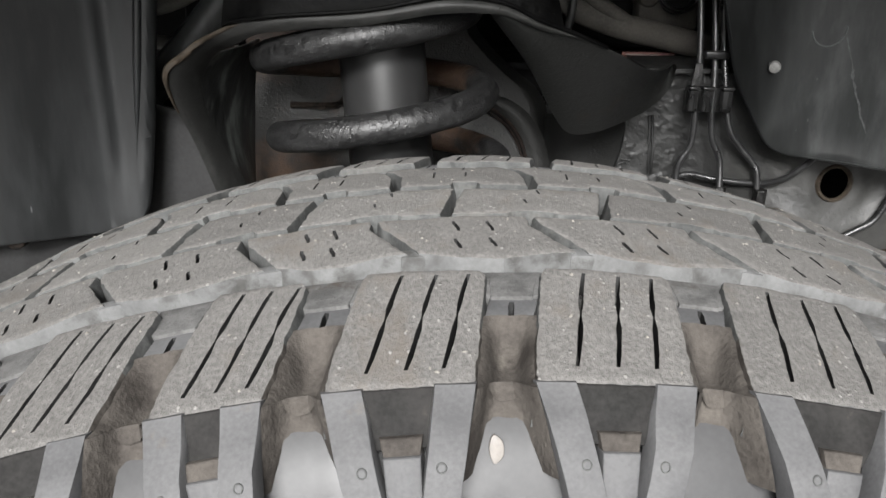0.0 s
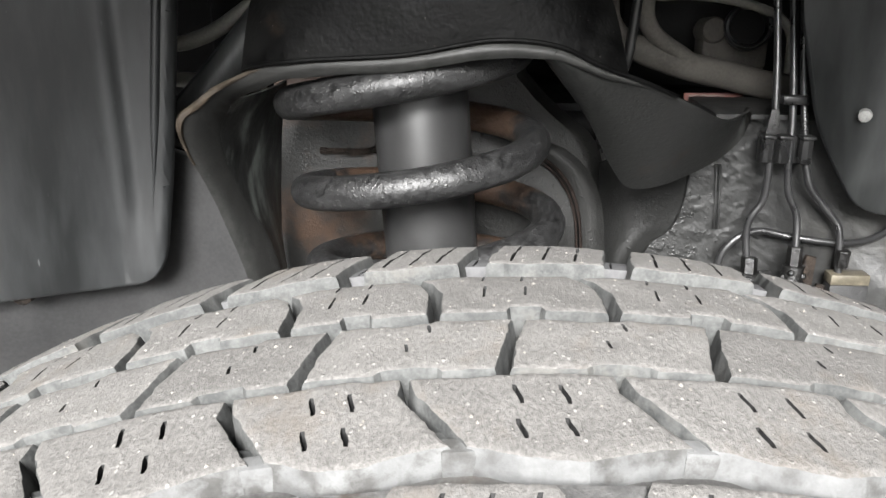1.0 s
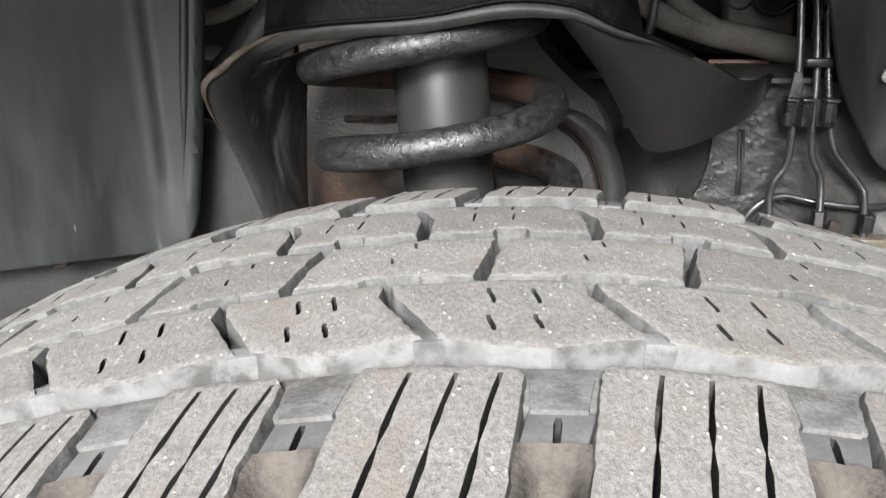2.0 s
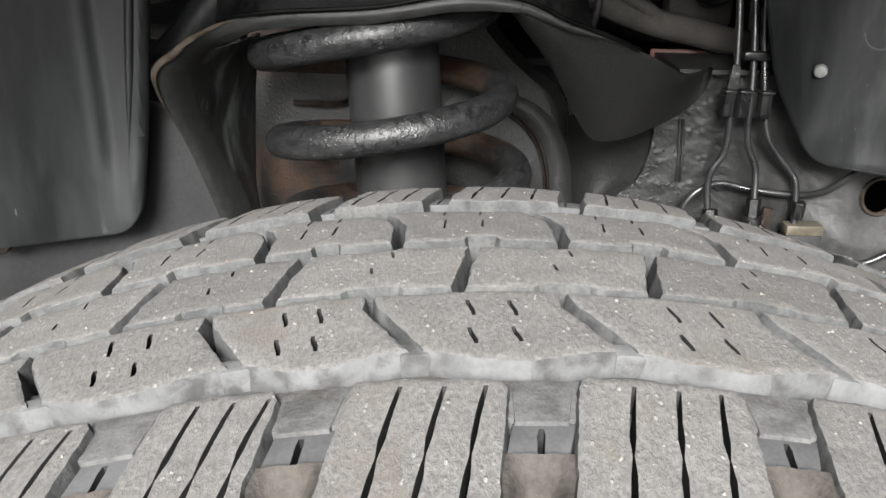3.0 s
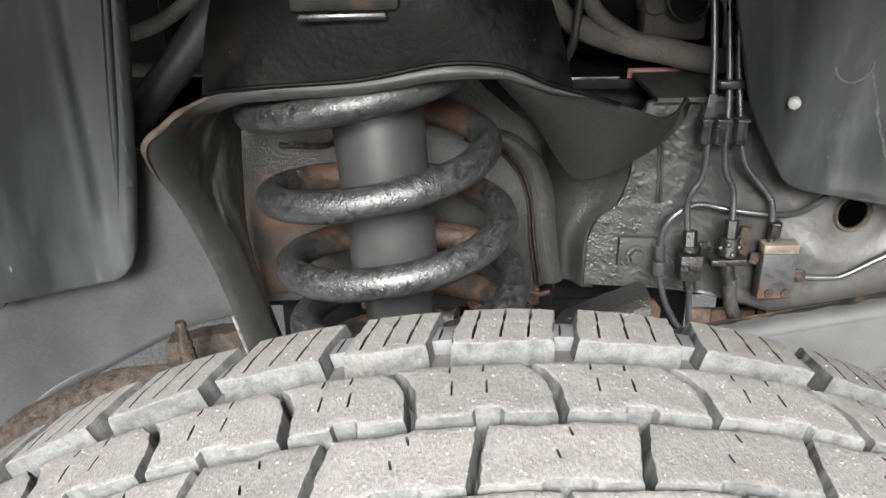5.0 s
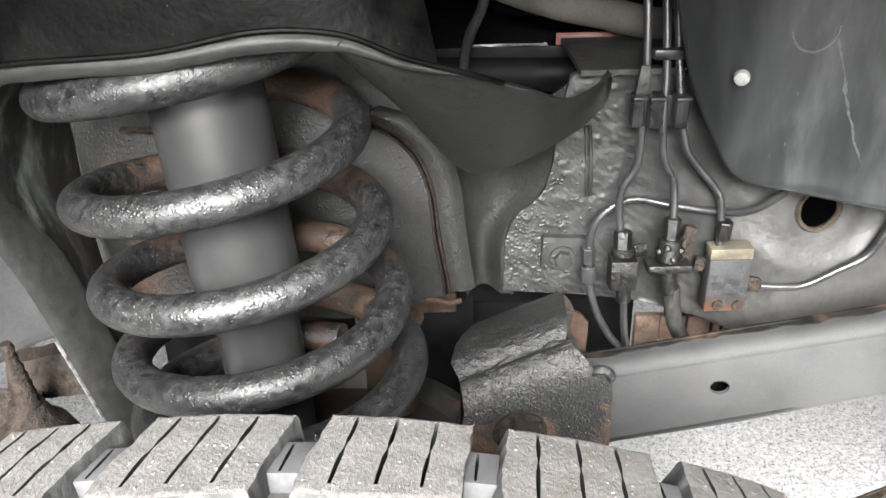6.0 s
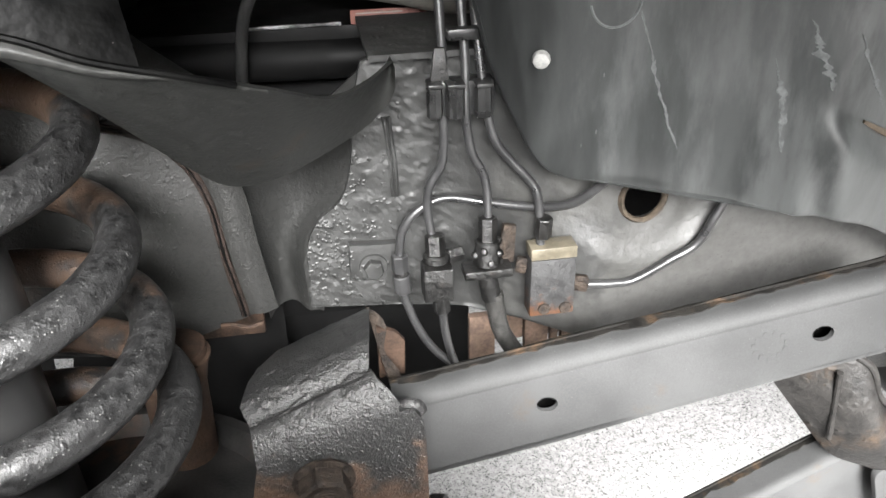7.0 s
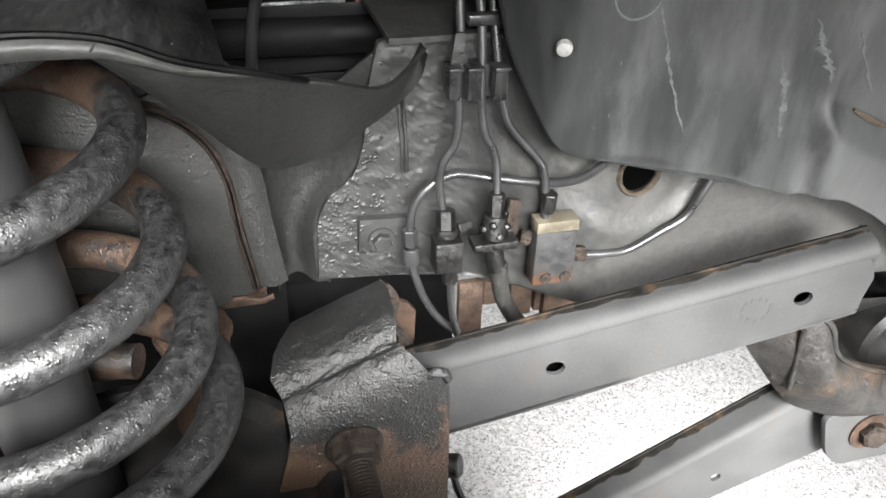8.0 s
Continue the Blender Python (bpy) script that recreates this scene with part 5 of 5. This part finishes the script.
low_out = rounded([(0.20, low_line(0.20) - 0.055), (0.508, 0.276), (0.618, 0.314), (0.620, 0.370), (0.585, low_line(0.585)), (0.20, low_line(0.20))], 0.005, 3)
part("web", cut_plate(low_out, [[(0.500 + 0.0055 * math.cos(a), 0.304 + 0.005 * math.sin(a)) for a in np.arange(0, 6.2, 0.4)]], lambda x, z, h: (x, 0.735 - h, z), 0.0, -0.004, 0.0012), arm_paint, low_arm)
part("roof", sheet(lambda u, v: (0.20 + 0.37 * u, 0.735 + 0.008 * (1 - math.cos(min(1, v * 2) * math.pi / 2)) + 0.022 * max(0, v * 2 - 1), low_line(0.20 + 0.37 * u) + 0.008 * math.sin(min(1, v * 2) * math.pi / 2)), 10, 12, 0.003, (0, 0.4, -1)), arm_paint, low_arm)
part("roof_edge", tube([Vector((0.20 + 0.37 * u, 0.766, low_line(0.20 + 0.37 * u) + 0.008)) for u in np.arange(0, 1.01, 0.1)], 0.0022, 6), arm_grime, low_arm, "rusted flange edge")
part("grime_strip", sheet(lambda u, v: (0.20 + 0.37 * u, 0.767 - 0.014 * v * (0.5 + 0.8 * abs(noise.noise(Vector((u * 11, 2, 3)))) + 0.2 * noise.noise(Vector((u * 45, 1, 6)))), low_line(0.20 + 0.37 * u) + 0.0092), 80, 3, 0.001, (0, 0, -1)), arm_grime, low_arm, "rusty grime along the rear edge")
eye = part("end_plate", cut_plate(rounded([(0.582, 0.384), (0.597, 0.335), (0.617, 0.314), (0.70, 0.315), (0.74, 0.38), (0.62, 0.395)], 0.01, 4), [], lambda x, z, h: (x, 0.716 - h, z), 0.003, -0.003, 0.0012), arm_paint, low_arm)
part("bolt", bar((0.638, 0.715, 0.357), (0.636, 0.698, 0.359), 0.0135, 6, bevel=0.003), old_rust, eye, "rusty bolt head")
part("washer", lathe([(0.006, 0), (0.021, 0), (0.0215, 0.002), (0.006, 0.003)], (0.638, 0.7125, 0.357), (0, -1, 0), 28, closed=True), rusty, eye)

casting = thing("axle_bracket", (0.55, 0.73, 0.43), "dirty cast axle bracket with a curved flange", "bracket")
CAST_TOP = spline([(0.488, 0.735, 0.500), (0.515, 0.725, 0.515), (0.545, 0.712, 0.505), (0.563, 0.712, 0.470), (0.586, 0.712, 0.452), (0.634, 0.712, 0.432), (0.74, 0.715, 0.41)], 8)
CAST_LOW = spline([(0.490, 0.745, 0.474), (0.521, 0.738, 0.432), (0.548, 0.73, 0.398), (0.575, 0.72, 0.388), (0.60, 0.716, 0.380), (0.650, 0.716, 0.374), (0.74, 0.718, 0.365)], 8)
part("flange", sheet(lambda u, v: along(CAST_TOP, u).lerp(along(CAST_LOW, u), v) + Vector((0, -0.020 * math.sin(math.pi * v) * smooth(0.0, 0.35, u), 0)), 36, 10, 0.008, (0, 1, 0)), rust_paint, casting)
part("rim", tube([along(CAST_TOP, 0.28 + 0.72 * k / 40) + Vector((0, -0.002, 0)) for k in range(41)], 0.0026, 10, wobble=0.2), rust_paint, casting, "rust-edged rim")
part("flange_rib", tube([along(CAST_TOP, 0.20 + 0.02 * s).lerp(along(CAST_LOW, 0.24 + 0.02 * s), 0.15 + 0.7 * s) + Vector((0, -0.013, 0)) for s in np.arange(0, 1.01, 0.1)], 0.0025, 8), rust_paint, casting)
part("tube", bar((0.70, 0.76, 0.41), (0.70, 1.5, 0.41), 0.05, 32), dark_steel, casting)
part("upper_pad", sheet(lambda u, v: (0.56 + 0.2 * u, 0.775 + 0.03 * v, 0.475 - 0.045 * v - 0.02 * u), 6, 3, 0.006, (0, 0, -1)), plate_paint, casting)

# ---- axle ----
axle = thing("axle_housing", (-0.02, 0.9, 0.35), "dirty dark axle housing with a spring perch", "axle")
part("axle_tube", bar((0.0, 0.37, 0.341), (0.0, 1.5, 0.341), 0.042, 32), dark_steel, axle)
part("knuckle", lathe([(0.03, 0), (0.075, 0.004), (0.085, 0.03), (0.07, 0.07), (0.045, 0.10)], (0.0, 0.36, 0.341), (0, 1, 0), 32), dark_steel, axle)
part("spring_perch", lathe([(0.02, 0), (0.112, 0.0), (0.122, 0.008), (0.124, 0.02), (0.117, 0.02), (0.108, 0.008), (0.02, 0.008)], (0.005, 0.635, 0.49), (0, 0, 1), 40, closed=True), dark_steel, axle)
part("perch_post", bar((0.0, 0.635, 0.37), (0.003, 0.635, 0.492), 0.05, 24), dark_steel, axle)

# Added plate, no real shield: its black stands in for shade beyond the spring.
shield = thing("backing_shade", (-0.03, 0.83, 0.48), "added black plate for the dark beyond the spring, with a rust strip", "shield")
part("shield_plate", cut_plate([(-0.168, 0.40), (0.115, 0.40), (0.115, 0.565), (-0.168, 0.565)], [[(-0.071, 0.455), (-0.062, 0.455), (-0.052, 0.501), (-0.068, 0.501)]], lambda x, z, h: (x, 0.835 + 0.01 * math.sin(21 * (x + 0.168)) - h, z), 0.0, -0.003), cover_and_shade, shield)
part("rust_strip", block((-0.085, 0.826, 0.515), (0.10, 0.832, 0.535), 0.002), rusty, shield)

cup = thing("bump_cup", (0.047, 0.72, 0.48), "rust-brown steel cup beside the coil", "bracket")
part("shell", lathe([(0.014, -0.10), (0.0195, -0.098), (0.0205, 0.0), (0.024, 0.018), (0.0235, 0.028), (0.015, 0.03)], (0.047, 0.725, 0.553), (0, 0.05, 1), 28), rusty, cup)
part("rim", lathe([(0.0205, 0), (0.0255, 0.001), (0.026, 0.004), (0.0205, 0.005)], (0.047, 0.726, 0.571), (0, 0.05, 1), 28, closed=True), rusty, cup)

mid = thing("crossmember", (0.3, 0.9, 0.46), "rust-brown crossmember plates beyond the chassis rail", "chassis")
for x0, x1, z0, z1 in ((0.2665, 0.289, 0.38, 0.494), (0.2895, 0.3135, 0.467, 0.493), (0.3155, 0.3365, 0.450, 0.492), (0.3390, 0.3455, 0.452, 0.491)):
    part("plate", block((x0, 0.845, z0), (x1, 0.853, z1), 0.001), crossmember_rust, mid)
part("plate", cut_plate([(0.349, 0.440), (0.356, 0.438), (0.402, 0.452), (0.420, 0.47), (0.420, 0.50), (0.349, 0.495)], [], lambda x, z, h: (x, 0.850 - h, z), 0.004, -0.004, 0.001), crossmember_rust, mid)
# Black sheet put in for the shade between the rusty plates.
part("backing_plate", block((0.30, 0.862, 0.455), (0.352, 0.866, 0.50), 0.001), cover_and_shade, mid, "black plate painting the shade in the gaps")

# Black sheet added for the shadow behind the brake pipes.
part("dark_plate", block((0.10, 0.885, 0.37), (0.274, 0.893, 0.53), 0.001), cover_and_shade, mid)
left_low = thing("frame_horn", (-0.35, 0.72, 0.50), "rust-brown lower frame horn with a corroded stud", "chassis")
def horn(u, v):
    x = -0.62 + 0.385 * u
    top = blended(x, [(-0.62, 0.36), (-0.38, 0.478), (-0.345, 0.494), (-0.312, 0.507), (-0.262, 0.510), (-0.235, 0.506)])
    return (x, 0.69 + 0.05 * v, top - 0.11 * (1 - v) ** 2)


part("horn", sheet(horn, 24, 8, 0.006, (0, 0.5, -1)), old_rust, left_low)
part("horn_plate", sheet(lambda u, v: (-0.264 + 0.080 * u, 0.738 + 0.012 * v, 0.498 + 0.006 * u + (0.028 + 0.008 * u) * v + 0.003 * noise.noise(Vector((u * 6, v * 3, 1)))), 16, 6, 0.02, (0, 1, 0)), old_rust, left_low)
part("stud", tube([Vector((-0.229 - 0.0003 * k, 0.707, 0.515 + 0.0042 * k)) for k in range(15)], lambda s: 0.0088 - 0.0050 * s + 0.0010 * (int(round(s * 14)) % 2), 12, wobble=0.25), old_rust, left_low, "corroded stud")
part("stud_foot", lathe([(0.012, -0.05), (0.030, -0.048), (0.032, -0.02), (0.026, -0.004), (0.018, 0.004), (0.012, 0.02), (0.006, 0.024)], (-0.232, 0.708, 0.500), (-0.05, 0, 1), 24), old_rust, left_low)
part("liner_bolt", bar((-0.389, 0.730, 0.598), (-0.389, 0.708, 0.598), 0.009, 12), old_rust, left_low)

# ---- engine bay ----
def hose(name, pts, r, material, label, category="hose"):
    return tagged(part(name, tube(spline(pts, 8), r, 14), material, at=pts[0]), label, category)


loop = thing("coolant_hose", (0.19, 0.87, 0.774), "dusty grey-brown branched coolant hose across the engine bay", "hose")
part("main_hose", tube(spline([(0.109, 0.872, 0.87), (0.109, 0.87, 0.836), (0.113, 0.87, 0.813), (0.129, 0.87, 0.795), (0.156, 0.87, 0.784), (0.188, 0.868, 0.774), (0.220, 0.868, 0.767), (0.265, 0.868, 0.757), (0.36, 0.875, 0.745)], 8), lambda s: 0.0095 + 0.0035 * smooth(0.3, 0.5, s), 16), hose_rubber, loop)
part("branch_hose", tube(spline([(0.143, 0.868, 0.875), (0.142, 0.866, 0.835), (0.144, 0.865, 0.815), (0.156, 0.864, 0.799), (0.177, 0.864, 0.785), (0.195, 0.866, 0.774)], 8), 0.0082, 14), hose_rubber, loop)
hose("bleed_tube", [(0.12, 0.92, 0.85), (0.155, 0.912, 0.836), (0.192, 0.91, 0.836), (0.228, 0.91, 0.832), (0.261, 0.91, 0.824), (0.280, 0.91, 0.814), (0.290, 0.91, 0.797), (0.292, 0.91, 0.761), (0.293, 0.91, 0.735)], 0.0042, hose_tan, "thin pale tube looping over the filler neck", "tube")
hose("engine_cable", [(0.136, 0.84, 0.90), (0.128, 0.84, 0.812), (0.124, 0.84, 0.780), (0.114, 0.845, 0.755), (0.108, 0.85, 0.72), (0.104, 0.85, 0.66)], 0.0042, black_plastic, "black cable hanging in the engine bay", "cable")
hose("washer_tube", [(-0.42, 0.92, 0.78), (-0.32, 0.90, 0.787), (-0.287, 0.90, 0.792), (-0.252, 0.90, 0.809), (-0.20, 0.92, 0.85)], 0.0075, hose_tan, "pale tan tube behind the liner", "tube")
hose("washer_tube", [(-0.42, 0.90, 0.757), (-0.327, 0.90, 0.755), (-0.281, 0.90, 0.753), (-0.22, 0.91, 0.75)], 0.0075, hose_tan, "pale tan tube behind the liner", "tube")
hose("brace", [(-0.316, 0.84, 0.69), (-0.290, 0.84, 0.718), (-0.243, 0.84, 0.768), (-0.197, 0.84, 0.82), (-0.135, 0.84, 0.89)], 0.017, liner_plastic, "black diagonal brace beside the tower", "brace")
hose("cross_tube", [(-0.05, 0.89, 0.716), (0.06, 0.89, 0.7155), (0.15, 0.89, 0.713), (0.22, 0.89, 0.712)], 0.016, cover_and_shade, "black cross tube behind the spring tower", "tube")
# Made-up engine mass, added black where the bay would otherwise show bright ground.
motor = thing("engine_mass", (0.15, 1.1, 0.58), "added black engine mass closing the bright gap in the bay", "engine")
part("crankcase", block((-0.35, 0.93, 0.575), (0.62, 1.26, 0.712), 0.02), cover_and_shade, motor)
part("upper_case", block((-0.30, 0.98, 0.712), (0.02, 1.26, 0.95), 0.02), cover_and_shade, motor)
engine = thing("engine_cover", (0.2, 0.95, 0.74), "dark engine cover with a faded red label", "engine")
part("shelf", block((0.02, 0.885, 0.715), (0.60, 1.10, 0.7375), 0.003), cover_and_shade, engine)
part("case", block((0.14, 0.985, 0.7375), (0.52, 1.15, 0.86), 0.012), cover_and_shade, engine)
sticker = part("label", block((0.187, 0.880, 0.7385), (0.243, 0.8815, 0.7485), 0.0004, 1), label_red, engine, "faded red warning label")
for k in range(3):
    part("text_bar", block((0.191, 0.8795, 0.7405 + 0.0025 * k), (0.191 + (0.04, 0.046, 0.034)[k], 0.8802, 0.7415 + 0.0025 * k), 0.0001, 1), label_pale, sticker)
part("worn_edge", tube(spline([(0.11, 0.884, 0.7385), (0.14, 0.8838, 0.7388), (0.18, 0.884, 0.7385)], 8), 0.0012, 6, wobble=0.8), bright_steel, engine)
sensor = thing("filler_neck", (0.25, 0.93, 0.82), "dim metal filler neck in the engine bay", "engine part")
part("neck", lathe([(0.016, -0.01), (0.0185, 0.010), (0.021, 0.012), (0.0225, 0.010), (0.0225, 0.004), (0.020, 0.0), (0.019, -0.05)], (0.251, 0.920, 0.806), (-0.15, -1, 0.25), 32), pipe_metal, sensor, "dull metal filler neck rim")
# Closed black disc in place of the shaded hollow of the neck.
part("mouth", lathe([(0.0005, 0.002), (0.0165, 0.002), (0.0165, -0.008), (0.0005, -0.008)], (0.251, 0.921, 0.806), (-0.15, -1, 0.25), 28, closed=True), cover_and_shade, sensor, "black disc painting the shade in the open mouth")
part("housing", block((0.212, 0.930, 0.764), (0.277, 0.965, 0.800), 0.005), hose_rubber, sensor, "dusty housing below the neck")
part("side_boss", lathe([(0.001, 0.004), (0.011, 0.003), (0.013, 0.0), (0.013, -0.03)], (0.222, 0.930, 0.803), (0, -1, 0.1), 24), hose_rubber, sensor)
nutplate = thing("clamp_plate", (-0.057, 0.63, 0.85), "bright zinc clamp plate on the tower", "clamp")
part("plate", block((-0.090, 0.592, 0.8475), (-0.034, 0.606, 0.8525), 0.002), grey_clip, nutplate)
part("holder", block((-0.095, 0.594, 0.8525), (-0.026, 0.625, 0.872), 0.004), dark_steel, nutplate)
